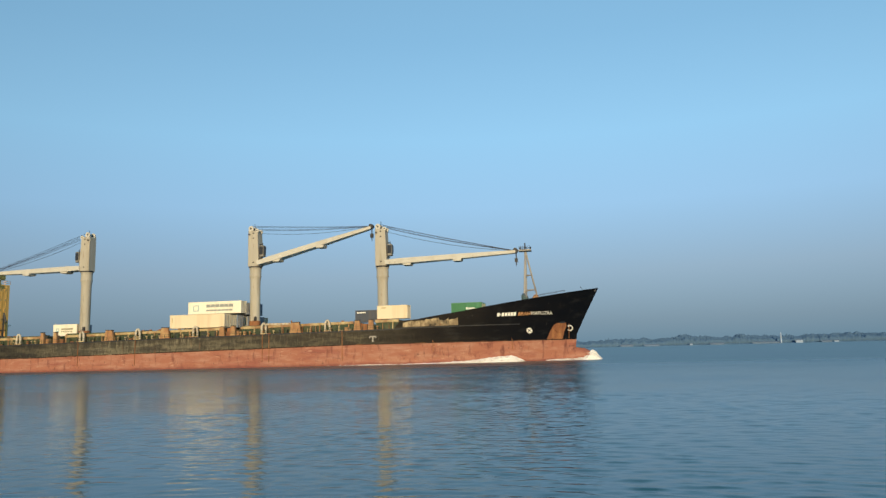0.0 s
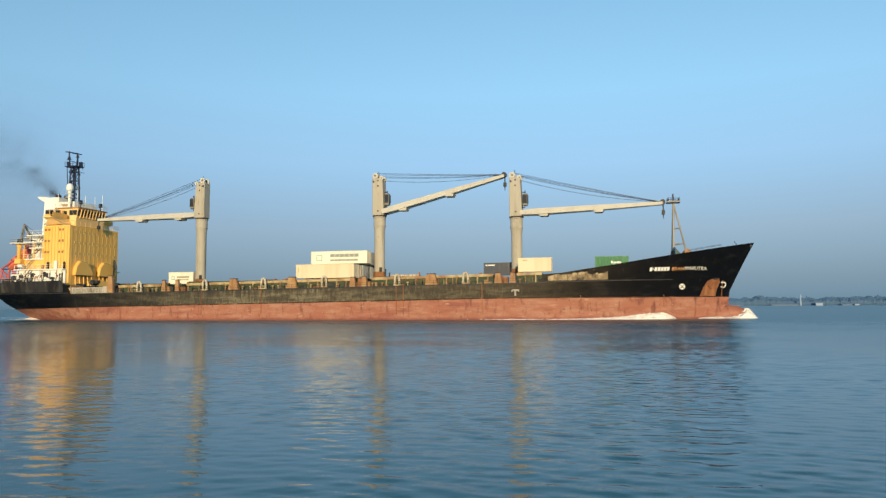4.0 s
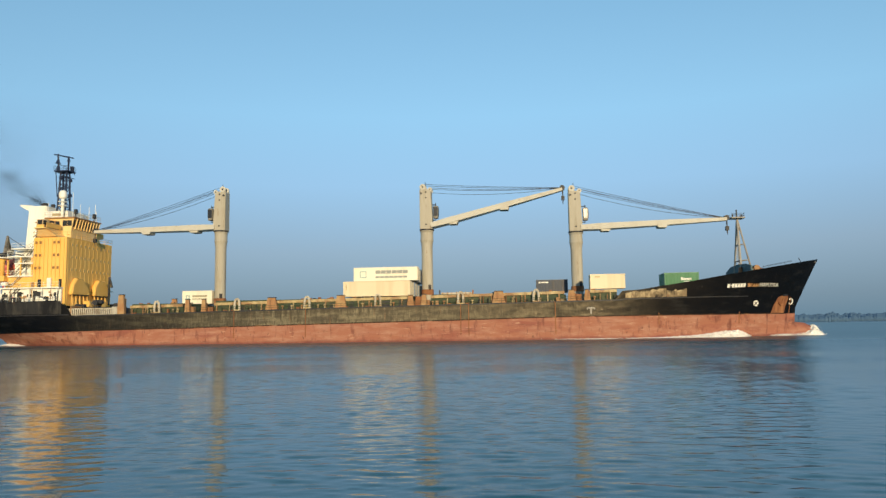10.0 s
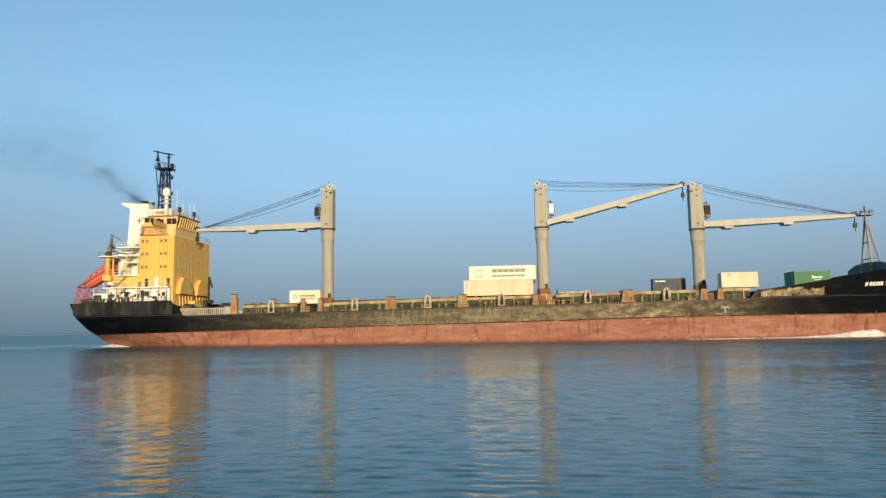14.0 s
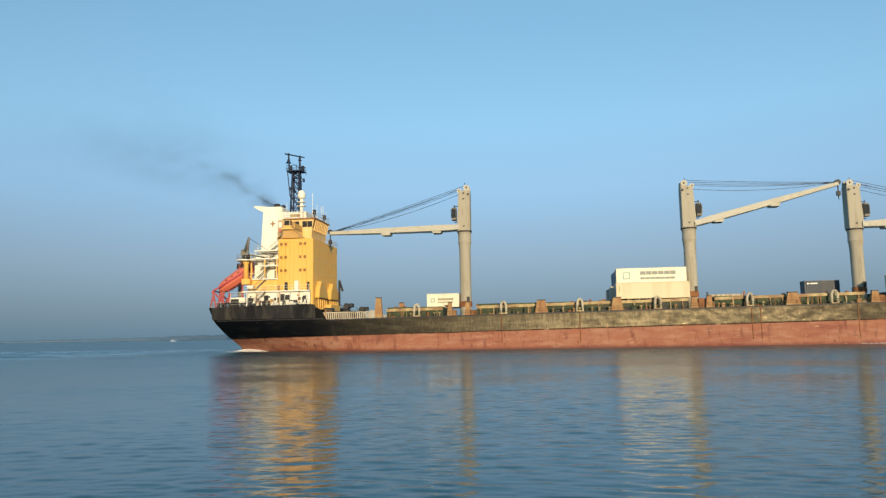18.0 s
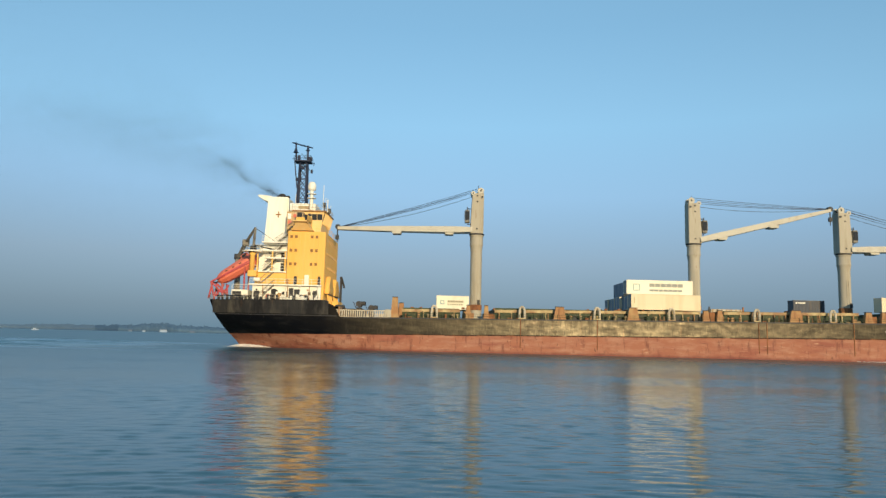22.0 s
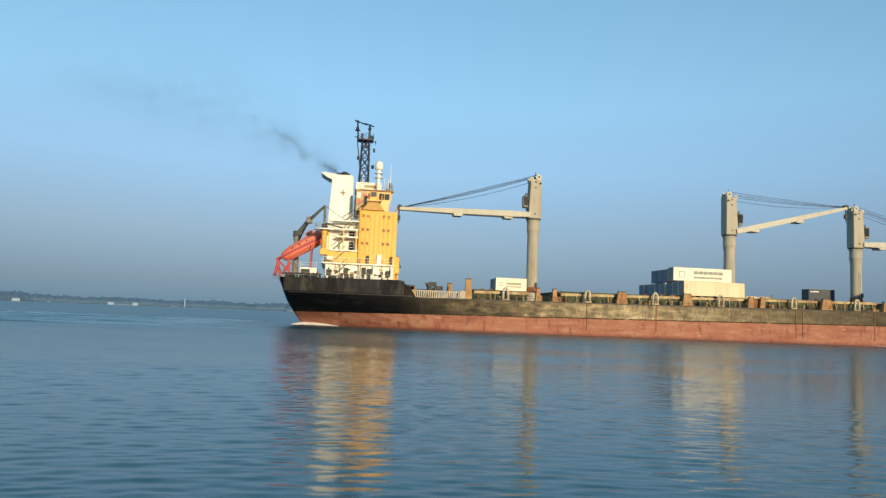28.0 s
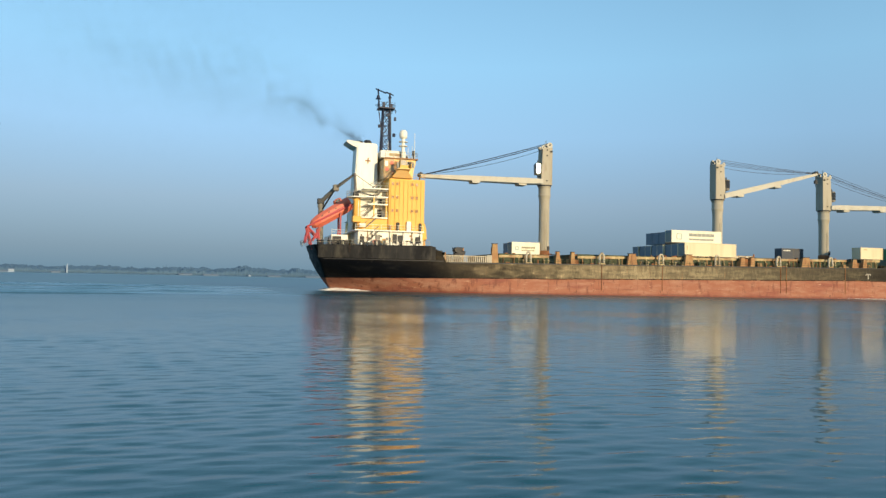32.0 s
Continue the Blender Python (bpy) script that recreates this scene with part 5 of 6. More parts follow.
    for x in (-79.6, -77.0, -74.7):
        for s in (-1, 1):
            part("pillar", boxes((x - 0.12, x + 0.12, s * 7.6 - 0.12, s * 7.6 + 0.12, 13.2, 17.1)), M_YEL, SHIP)
    for a, b in (((-78.8, -7.0, 13.5), (-76.4, -7.0, 15.8)), ((-77.6, -6.6, 15.9), (-75.4, -6.6, 18.6)), ((-77.4, -4.5, 18.8), (-74.6, -4.5, 20.9)), ((-78.6, -8.9, 8.6), (-76.2, -8.9, 11.0)), ((-78.9, -7.9, 11.2), (-76.6, -7.9, 13.3)), ((-74.3, -5.2, 20.9), (-72.9, -5.0, 22.0))):
        stair(SHIP, a, b)
    for z in (14.3, 16.6):
        part("doorway", boxes((-76.0, -75.1, -5.25, -5.15, z - 0.7, z + 0.9)), M_DARK, cas)
    wh2 = part("poop_house", boxes((-80.0, -68.0, -8.5, 8.5, 7.4, 10.9), bev=0.06), M_WHITE, SHIP, "white lower poop house")
    part("boat_deck", boxes((-80.6, -67.9, -9.3, 9.3, 10.9, 11.12)), M_WHITE, SHIP)
    railing(SHIP, [(-80.5, -9.2, 11.1), (-68.0, -9.2, 11.1)], 0.95)
    for x, w, h in ((-79.0, 0.5, 0.5), (-78.0, 0.5, 0.5), (-73.2, 0.8, 1.8), (-70.0, 0.5, 0.5), (-69.2, 0.5, 0.5), (-74.6, 0.45, 0.5), (-71.4, 0.8, 1.7)):
        part("poop_window" if h < 1 else "poop_door", boxes((x - w / 2, x + w / 2, -8.56, -8.49, 9.6 - h / 2, 9.6 + h / 2)), M_GLASS if h < 1 else M_DARK if x < -72 else M_WHITE, wh2)
    for x in (-79.8, -77.2, -74.0, -71.5, -68.4):
        part("pillar", tubes([((x, -9.15, 7.4), (x, -9.15, 10.95))], 0.09), M_WHITE, SHIP)
    for x, c in ((-77.0, M_ORANGE), (-70.4, M_DARK), (-72.2, M_DARK), (-75.4, M_YEL), (-68.7, M_DARK), (-71.2, M_DARK)):
        bm = bmesh.new()
        tube(bm, (x, -9.55, 8.95), (x, -9.35, 8.95), 0.42, n=12)
        part("lifebuoy" if c is M_ORANGE else "fairlead_roller", bm, c, SHIP)
    rnd = random.Random(31)
    for x, w, h, c in ((-79.3, 0.9, 1.5, M_DARK), (-76.3, 0.8, 1.9, M_GLASS), (-75.2, 0.6, 1.2, M_BROWN), (-72.2, 0.9, 1.9, M_DARK), (-70.7, 0.5, 1.0, M_YEL), (-68.9, 0.8, 1.7, M_DARK)):
        part("wall_locker", boxes((x - w / 2, x + w / 2, -8.75, -8.48, 8.4, 8.4 + h), bev=0.04), c, SHIP)
    for i in range(9):
        x = -79.5 + i * 1.35
        part("deck_cowl", boxes((x - 0.2, x + 0.2, -9.9, -9.5, 7.4, 8.5 + rnd.uniform(0.1, 0.7)), bev=0.05), rnd.choice((M_DARK, M_WHITE, M_WHITE, M_DARK)), SHIP)
    for x in (-78.2, -73.8, -70.0):
        part("wall_pipe", tubes([((x, -8.62, 7.6), (x, -8.62, 10.9))], 0.07), M_BROWN, SHIP)
    for x, z in ((-79.2, 11.9),):
        part("raft_canister", tubes([((x - 0.55, -8.9, z), (x + 0.55, -8.9, z))], 0.33, 12), M_WHITE, SHIP)
    for x, z in ((-73.4, 12.3), (-70.9, 12.2), (-69.0, 12.1)):
        part("wall_door", boxes((x - 0.35, x + 0.35, -7.86, -7.78, z - 0.9, z + 0.9)), M_SCREEN, SHIP)
    for i in range(14):
        x = -79.7 + i * 0.86 + rnd.uniform(-0.2, 0.2)
        h, w = rnd.uniform(0.35, 1.0), rnd.uniform(0.12, 0.3)
        part("mooring_fitting", boxes((x - w, x + w, -10.0, -9.7, 8.2, 8.35 + h), bev=0.05), rnd.choice((M_DARK, M_DARK, M_WHITE, M_WHITE)), SHIP)
    for x, z, w, h, c in ((-79.3, 10.1, 0.3, 0.3, M_DARK), (-77.4, 10.2, 0.25, 0.3, M_BROWN), (-75.8, 10.0, 0.5, 0.3, M_DARK), (-74.0, 9.4, 0.35, 0.9, M_DARK), (-71.9, 10.1, 0.4, 0.35, M_DARK), (-70.3, 10.2, 0.3, 0.3, M_BROWN), (-68.6, 10.0, 0.3, 0.5, M_DARK)):
        part("wall_fitting", boxes((x - w / 2, x + w / 2, -8.62, -8.5, z - h / 2, z + h / 2), bev=0.03), c, SHIP)
    for x, z, w, h, c in ((-72.6, 12.2, 0.5, 0.9, M_DARK), (-70.6, 12.5, 0.8, 0.8, M_WHITE), (-68.4, 12.3, 0.4, 0.7, M_DARK), (-74.0, 11.8, 0.4, 0.6, M_BROWN)):
        part("deck_box", boxes((x - w / 2, x + w / 2, -8.5, -8.1, 11.1, z + h / 2), bev=0.05), c, SHIP)
    # yellow post with a round platform at the aft corner
    bm = bmesh.new()
    lathe(bm, -80.4, -8.2, [(0.43, 12.6), (0.43, 16.2), (0.75, 16.8)], 16)
    ps = shaded(part("vent_post", bm, M_YEL, SHIP, "thick yellow ventilation post with a railed top"))
    bm = bmesh.new()
    lathe(bm, -80.4, -8.2, [(1.8, 16.8), (1.8, 17.0)], 16)
    part("round_platform", bm, M_WHITE, ps)
    ring = [(-80.4 + 1.7 * math.cos(a), -8.2 + 1.7 * math.sin(a), 17.0) for a in [2 * math.pi * i / 10 for i in range(11)]]
    railing(ps, ring, 0.9, M_CREAM, 1.6, "round_rail")
    part("vent_base", boxes((-81.0, -79.4, -8.9, -7.4, 12.4, 13.5), bev=0.1), M_YEL, ps)
    # provisions crane
    bm = bmesh.new()
    lathe(bm, -85.6, 1.6, [(0.6, 7.4), (0.5, 15.4), (0.62, 15.8), (0.62, 16.4)], 14)
    pc = part("stores_crane_post", bm, M_GREY, SHIP, "grey-cream stores crane with a raised boom")
    a, b = Vector((-85.6, 1.6, 16.8)), Vector((-80.5, -6.9, 21.3))
    k = a.lerp(b, 0.45) + Vector((0, 0, 0.35))
    part("boom", tube(bmesh.new(), a, k, 0.42, 0.40, 8), M_GREY, pc)
    part("boom_end", tube(bmesh.new(), k, b, 0.32, 0.2, 8), M_GREY, pc)
    part("knuckle", boxes((k.x - 0.55, k.x + 0.55, k.y - 0.6, k.y + 0.6, k.z - 0.65, k.z + 0.55), bev=0.12), M_GREY, pc)
    part("winch", boxes((-86.3, -85.0, 1.0, 2.2, 16.3, 17.4), bev=0.1), M_DARK, pc)
    part("ram", tubes([((-85.3, 1.1, 15.4), a.lerp(b, 0.38))], 0.16), M_DARK, pc)
    part("hook", tubes([(b, b + Vector((0, 0, -3.2)))], 0.06), M_DARK, pc)
    part("column", tubes([((-80.4, -8.0, 16.9), b)], 0.24), M_GREY, pc)
    part("column_base", boxes((-80.9, -79.9, -8.5, -7.5, 17.0, 17.9), bev=0.12), M_DARK, pc)
    part("strut", tubes([((-80.4, -7.8, 18.1), (-76.8, -6.8, 17.4))], 0.14), M_DARK, pc)
    part("stay_rope", tubes([(b, (-76.6, -6.6, 18.8))], 0.05), M_DARK, pc)
    # stern: launching frame, rail, mooring gear
    for y in (-4.6, -1.6):
        segs = [((-87.6, y, 7.4), (-88.6, y, 11.6)), ((-86.2, y, 7.4), (-86.6, y, 11.4)), ((-88.6, y, 11.6), (-80.0, y, 16.2)), ((-88.6, y, 11.6), (-86.4, y, 9.5)), ((-82.6, y, 14.4), (-82.6, y, 7.4)), ((-88.4, y, 11.0), (-88.9, y, 8.6)), ((-87.6, y, 9.0), (-86.2, y, 11.2))]
        part("launching_frame", tubes(segs, 0.17), M_PINK, SHIP, "red lifeboat launching frame at the stern")
    part("frame_tie", tubes([((-88.6, -4.6, 11.6), (-88.6, -1.6, 11.6)), ((-86.4, -4.6, 9.5), (-86.4, -1.6, 9.5))], 0.13), M_PINK, SHIP)
    edge = [(-67.2, -half(-67.2, 8.3) + 0.3, 8.3)] + [(x, -half(x, 8.2) + 0.3, 8.25) for x in (-70, -74, -79, -83, -86.8)] + [(-88.6, -5.5, 8.2), (-89.4, 0, 8.2), (-88.6, 5.5, 8.2), (-86.8, 8.3, 8.2)]
    railing(SHIP, edge, 0.95, M_CREAM, 1.6, "stern_rail")
    for x, y in ((-84.5, -6.8), (-82.4, -7.6), (-86.3, -5.9), (-81.2, -7.0), (-83.6, -4.8)):
        bm = bmesh.new()
        for dx in (-0.35, 0.35):
            lathe(bm, x + dx, y, [(0.25, 7.4), (0.25, 8.9), (0.35, 9.0), (0.35, 9.15)], 10)
        part("mooring_bitts", bm, M_DARK, SHIP)
    part("aft_store", boxes((-84.4, -81.4, -6.2, 6.2, 7.4, 10.2), bev=0.06), M_WHITE, SHIP, "white store house aft")
    part("store_door", boxes((-84.5, -84.3, -3.0, -1.8, 7.5, 9.8)), M_DARK, SHIP)
    part("store_panel", boxes((-84.2, -82.6, -6.26, -6.18, 7.6, 9.9)), M_DARK, SHIP)
    railing(SHIP, [(-84.3, -6.1, 10.2), (-81.5, -6.1, 10.2)], 0.9)


def deck_gear():
    # white rail and winches between the deckhouse and the aft hatch
    for s in (-1, 1):
        bm = boxes((-65.0, -55.4, s * 10.9 - 0.05, s * 10.9 + 0.05, 6.75, 6.9), (-65.0, -55.4, s * 10.9 - 0.05, s * 10.9 + 0.05, 5.6, 5.72))
        ra = part("white_fence", bm, M_FENCE, SHIP, "white slatted rail on the deck edge")
        for i in range(26):
            x = -64.9 + i * 0.38
            part("slat", boxes((x - 0.09, x + 0.09, s * 10.9 - 0.09, s * 10.9 + 0.09, 5.6, 6.85)), M_FENCE, ra)
        part("end_block", boxes((-56.4, -55.3, s * 10.6 - 0.5, s * 10.6 + 0.5, 5.5, 7.1), bev=0.1), M_CREAM, SHIP)
    for x, y, h in ((-61.2, -7.6, 0.0), (-59.4, -3.5, -0.5), (-65.0, -7.2, -0.7)):
        wi = part("deck_winch", boxes((x - 0.5, x + 0.5, y - 0.6, y + 0.6, 5.5, 7.4 + h), bev=0.06), M_DARK, SHIP, "dark mooring winch")
        bm = bmesh.new()
        tube(bm, (x, y - 0.9, 8.0 + h), (x, y + 0.9, 8.0 + h), 0.55, n=12)
        part("drum", bm, M_DARK, wi)
        part("gear_cover", boxes((x + 0.3, x + 1.15, y - 0.5, y + 0.5, 7.8 + h, 8.5 + h), bev=0.1), M_DARK, wi)
        part("brake_handle", tubes([((x - 0.5, y - 0.7, 7.3 + h), (x - 1.0, y - 0.7, 8.4 + h))], 0.06), M_DARK, wi)
    part("access_house", boxes((-66.8, -65.6, -3.0, 3.0, 5.5, 8.6), bev=0.06), M_YEL, SHIP)
    part("deck_locker", boxes((-63.9, -60.9, -4.0, 4.0, 5.4, 7.3), bev=0.06), M_DARK, SHIP)
    part("hose_crane", tubes([((-66.3, 5.0, 8), (-66.3, 5.0, 13.8)), ((-66.3, 5.0, 13.8), (-65.6, 5.0, 11.6))], 0.22), M_DARK, SHIP)
    # clutter on the hatches and in the gaps between them
    rnd = random.Random(8)
    for x in (-41.5, -39.0, -0.6, 0.4, 27.6, 28.6, 2.0, -37.9):
        part("lashing_bin", boxes((x - 0.5, x + 0.5, -10.2, -9.2, z_deck(x) - 0.2, z_deck(x) + rnd.uniform(0.8, 1.6)), bev=0.06), M_RUST if rnd.random() < 0.5 else M_BROWN, SHIP)
    for i in range(26):
        x = rnd.uniform(-52, 34)
        if min(abs(x - c) for c in (-40, 1, 29)) < 2:
            continue
        zt = 8.06 + 0.0125 * x
        part("lashing_gear", boxes((x - rnd.uniform(0.15, 0.4), x + rnd.uniform(0.15, 0.4), -9.2, -8.8, zt - 0.05, zt + rnd.uniform(0.12, 0.32))), M_RUST if rnd.random() < 0.6 else M_DARK, SHIP)
    # folded fence panels lying on the hatch forward of the midship crane
    fb = part("stacked_panels", boxes((3.6, 9.4, -1.0, 1.0, 8.0, 8.95), bev=0.04), M_FENCE, SHIP, "pale flat panels stacked on the hatch")
    for i in range(7):
        x = 3.9 + i * 0.87
        part("panel_bar", boxes((x - 0.06, x + 0.06, -1.07, -0.98, 8.0, 9.0)), M_BROWN, fb)
    part("panel_post", boxes((3.2, 3.45, -1.0, -0.8, 8.0, 9.4)), M_DARK, fb)
    part("panel_post", boxes((9.5, 9.75, -1.0, -0.8, 8.0, 9.4)), M_RUST, fb)
    # break of the forecastle: ragged bulwark plates, breakwater
    for i in range(7):
        x = 36.2 + i * 0.9
        part("breakwater_stay", boxes((x - 0.08, x + 0.08, -half(x, 7) + 0.1, -half(x, 7) + 0.5, 6.6, 8.0)), M_RAIL, SHIP)
    # foremast and its house
    fh = bmesh.new()
    slab_x(fh, [(-7.7, 10.2), (7.7, 10.2), (7.7, 12.1), (4.5, 12.9), (0.6, 13.1), (-4.5, 12.9), (-7.7, 12.3)], 58.55, 58.75)
    bk = part("breakwater", fh, M_TEAL, SHIP, "dark teal breakwater across the forecastle")
    for y in (-6.0, -3.6, -1.2, 1.2, 3.6, 6.0):
        bm = bmesh.new()
        slab(bm, [(58.75, 10.4), (60.3, 10.8), (58.75, 12.6)], y - 0.06, y + 0.06)
        part("bracket", bm, M_TEAL, bk)
    top = (58.95, 0, 21.7)
    fm = part("foremast", tubes([((58.55, -2.3, 10.6), top)], 0.2, 10), M_MASTB, SHIP, "slim pale tripod foremast")
    for foot, r in (((58.55, 2.3, 10.6), 0.2), ((61.3, 0, 10.9), 0.16)):
        part("mast_leg", tubes([(foot, top)], r, 8), M_MASTB, fm)
    for k in (0.28, 0.55):
        q = [Vector(f).lerp(Vector(top), k) for f in ((58.55, -2.3, 10.6), (58.55, 2.3, 10.6), (61.3, 0, 10.9))]
        part("mast_tie", tubes([(q[0], q[1]), (q[1], q[2]), (q[2], q[0])], 0.1), M_MASTB, fm)
    part("mast_foot", boxes((58.1, 59.0, -2.8, -1.8, 10.4, 12.4), bev=0.08), M_RUST, fm)
    part("mast_ladder", tubes([((58.75, -0.25, 11.5), (58.95, -0.2, 21.5)), ((58.75, 0.25, 11.5), (58.95, 0.2, 21.5))], 0.05, 5), M_MASTB, fm)
    part("crosstree", boxes((57.7, 60.1, -1.1, 1.1, 21.6, 21.85)), M_MASTB, fm)
    railing(fm, [(57.8, -1.0, 21.8), (60.0, -1.0, 21.8), (60.0, 1.0, 21.8), (57.8, 1.0, 21.8)], 0.7, M_DARK, 0.7, "top_rail")
    for x, y, z0, z1 in ((58.9, 0, 22.0, 23.3), (59.9, 0.5, 21.8, 22.5), (58.0, -0.6, 21.8, 22.4)):
        part("lantern", tubes([((x, y, z0), (x, y, z1))], 0.13), M_DARK, fm)
    for y in (-2.4, 2.4):
        bm = boxes((60.2, 62.0, y - 0.9, y + 0.9, 10.6, 12.2), bev=0.1)
        wl_ = part("windlass", bm, M_RUST, SHIP, "rusty red anchor windlass")
        bm = bmesh.new()
        tube(bm, (60.9, y - 1.2, 12.2), (60.9, y + 1.2, 12.2), 0.5, n=14)
        part("drum", bm, M_BROWN, wl_)
    edge = [(x, -half(x, z_top(x)) + 0.2, z_top(x) - 0.22) for x in (60.8, 63.5, 66.5)]
    railing(SHIP, edge, 0.28, M_DARK, 1.3, "bow_rail")
    part("jackstaff", tubes([((70.0, 0, 13.0), (69.4, 0, 14.1))], 0.05), M_DARK, SHIP)
    part("bow_fairlead", boxes((71.9, 72.35, -0.5, 0.5, 12.95, 13.4), bev=0.08), M_DARK, SHIP)


deckhouse()
deck_gear()


# ---- cargo and boat riding on the ship ----
RIDERS = []


def container(L, x, y, z, mat, label, H=2.59, smooth=False, marks=None, group="containers on deck", rear=None):
    """A shipping container with its starboard face at y; corrugated walls unless it is a reefer."""
    W = 2.44
    local = pose(x + L / 2, y + W / 2, z)
    e = empty("shipping_container", local)
    h, w = L / 2, W / 2
    n = int(L / 0.28)
    for s in (-1, 1):
        bm = bmesh.new()
        row = []
        for i in range(n * 4 + 1):
            u = -h + 0.12 + (L - 0.24) * i / (n * 4)
            d = 0.0 if smooth else (0.04, 0.04, -0.0, -0.0)[i % 4]
            row.append((bm.verts.new((u, s * (w - 0.045 + d), 0.14)), bm.verts.new((u, s * (w - 0.045 + d), H - 0.1))))
        for p, q in zip(row, row[1:]):
            bm.faces.new((p[0], q[0], q[1], p[1]))
        part("side_wall", bm, mat, e)
    # rear: darker end colour, the aft side's shade put into the paint
    part("end_wall", boxes((-h + 0.03, -h + 0.09, -w + 0.1, w - 0.1, 0.14, H - 0.1)), rear or mat, e)
    part("roof_panel", boxes((-h + 0.05, h - 0.05, -w + 0.05, w - 0.05, H - 0.1, H - 0.03)), mat, e)
    part("floor_frame", boxes((-h + 0.05, h - 0.05, -w + 0.05, w - 0.05, 0.02, 0.16)), mat, e)
    for u in (-h, h - 0.16):
        for s in (-1, 1):
            part("corner_post", boxes((u, u + 0.16, s * (w - 0.08) - 0.08, s * (w - 0.08) + 0.08, 0, H), bev=0.02), mat, e)
    for s in (-1, 1):
        part("top_beam", boxes((-h + 0.16, h - 0.16, s * (w - 0.05) - 0.05, s * (w - 0.05) + 0.05, H - 0.16, H - 0.02)), mat, e)
        d = part("door", boxes((h - 0.1, h - 0.04, s * w / 2 - w / 2 + 0.09, s * w / 2 + w / 2 - 0.09, 0.16, H - 0.14)), mat, e)
        part("lock_bar", tubes([((h - 0.02, s * w / 2 + k, 0.2), (h - 0.02, s * w / 2 + k, H - 0.18)) for k in (-0.25, 0.25)], 0.03, 5), M_CREAM, d)
    if smooth and rear:
        part("cooling_unit", boxes((-h - 0.02, -h + 0.02, -w + 0.25, w - 0.25, 0.3, H - 0.5)), M_MARK, e)
    for (u, v, a, b, mm) in marks or ():
        part("marking", boxes((u, u + a, -w - 0.012, -w - 0.001, v, v + b)), mm, e, "plain painted block of lettering")
    tagged(e, label, "container", group)
    RIDERS.append((e, local))
    return e


def word(u, v, n, cw, ch, mm, gap=0.22):
    """A line of plain blocks."""
    out = []
    for i in range(n):
        out.append((u + i * cw, v, cw * (1 - gap), ch, mm))
    return out


def frame_mark(u, v, s, mm, t=0.14):
    return [(u, v, s, t, mm), (u, v + s - t, s, t, mm), (u, v + t, t, s - 2 * t, mm), (u + s - t, v + t, t, s - 2 * t, mm)]


BIG = frame_mark(-4.9, 0.62, 1.25, M_MARKT) + word(-1.9, 1.36, 6, 1.04, 0.62, M_MARK, 0.09) + word(-1.9, 0.54, 7, 0.87, 0.36, M_MARK, 0.1)
SMALL = frame_mark(-2.3, 0.95, 0.75, M_MARKT) + word(-0.95, 1.32, 6, 0.5, 0.38, M_MARKS, 0.14) + word(-0.95, 0.82, 7, 0.42, 0.26, M_MARKS, 0.3)
container(12.19, -12.75, -3.45, 11.27, M_BOXW, "white refrigerated container with two lines of dark lettering", smooth=True, marks=BIG, rear=M_BOXS)
container(12.19, -13.4, -9.2, 8.15, M_BOXB, "long beige container on the hatch cover", H=2.75, smooth=True, marks=[(-5.6, 1.2, 0.12, 1.0, M_RAIL)], rear=M_BOXS)
for k in range(7):
    container(12.19, -13.4 + (0.0, 0.25, -0.2, 0.1, 0.0, 0.2, -0.1)[k], -9.2 + 2.55 * (k + 1), 8.2, (M_BOXB, M_BOXS)[k % 2], "long container in a row across the hatch", rear=M_BOXS)
for k in range(3):
    container(12.19, -12.75, -3.45 + 2.55 * (k + 1), 11.0, M_BOXS, "blue-grey container in the upper tier", rear=M_BOXS)
container(6.06, -47.6, -0.95, 7.7, M_BOXW, "small white container with two lines of dark lettering", smooth=True, marks=SMALL, rear=M_BOXS)
container(6.06, -47.6, 1.6, 7.6, M_BOXS, "blue-grey container beside a white one", rear=M_BOXS)
container(6.06, 30.75, -9.0, 8.7, M_BOXB, "beige container on the forward hatch", smooth=True, marks=[(-2.2, 2.0, 0.9, 0.22, M_RAIL)])
container(6.06, 21.75, 4.6, 8.75, M_BOXK, "dark grey container with a short white mark", marks=[(-2.6, 1.9, 0.35, 0.3, M_LET), (-2.1, 1.95, 1.4, 0.22, M_LET)])
container(6.06, 44.45, -4.3, 9.0, M_BOXG, "green container with white lettering on the foredeck", marks=word(-0.1, 1.22, 1, 0.3, 0.5, M_LET, 0.15) + word(0.2, 1.22, 7, 0.22, 0.32, M_LET, 0.18) + [(0.2, 0.95, 1.2, 0.09, M_LET)])
container(6.06, 44.45, -1.75, 9.0, M_BOXG, "green container on the foredeck", marks=[])


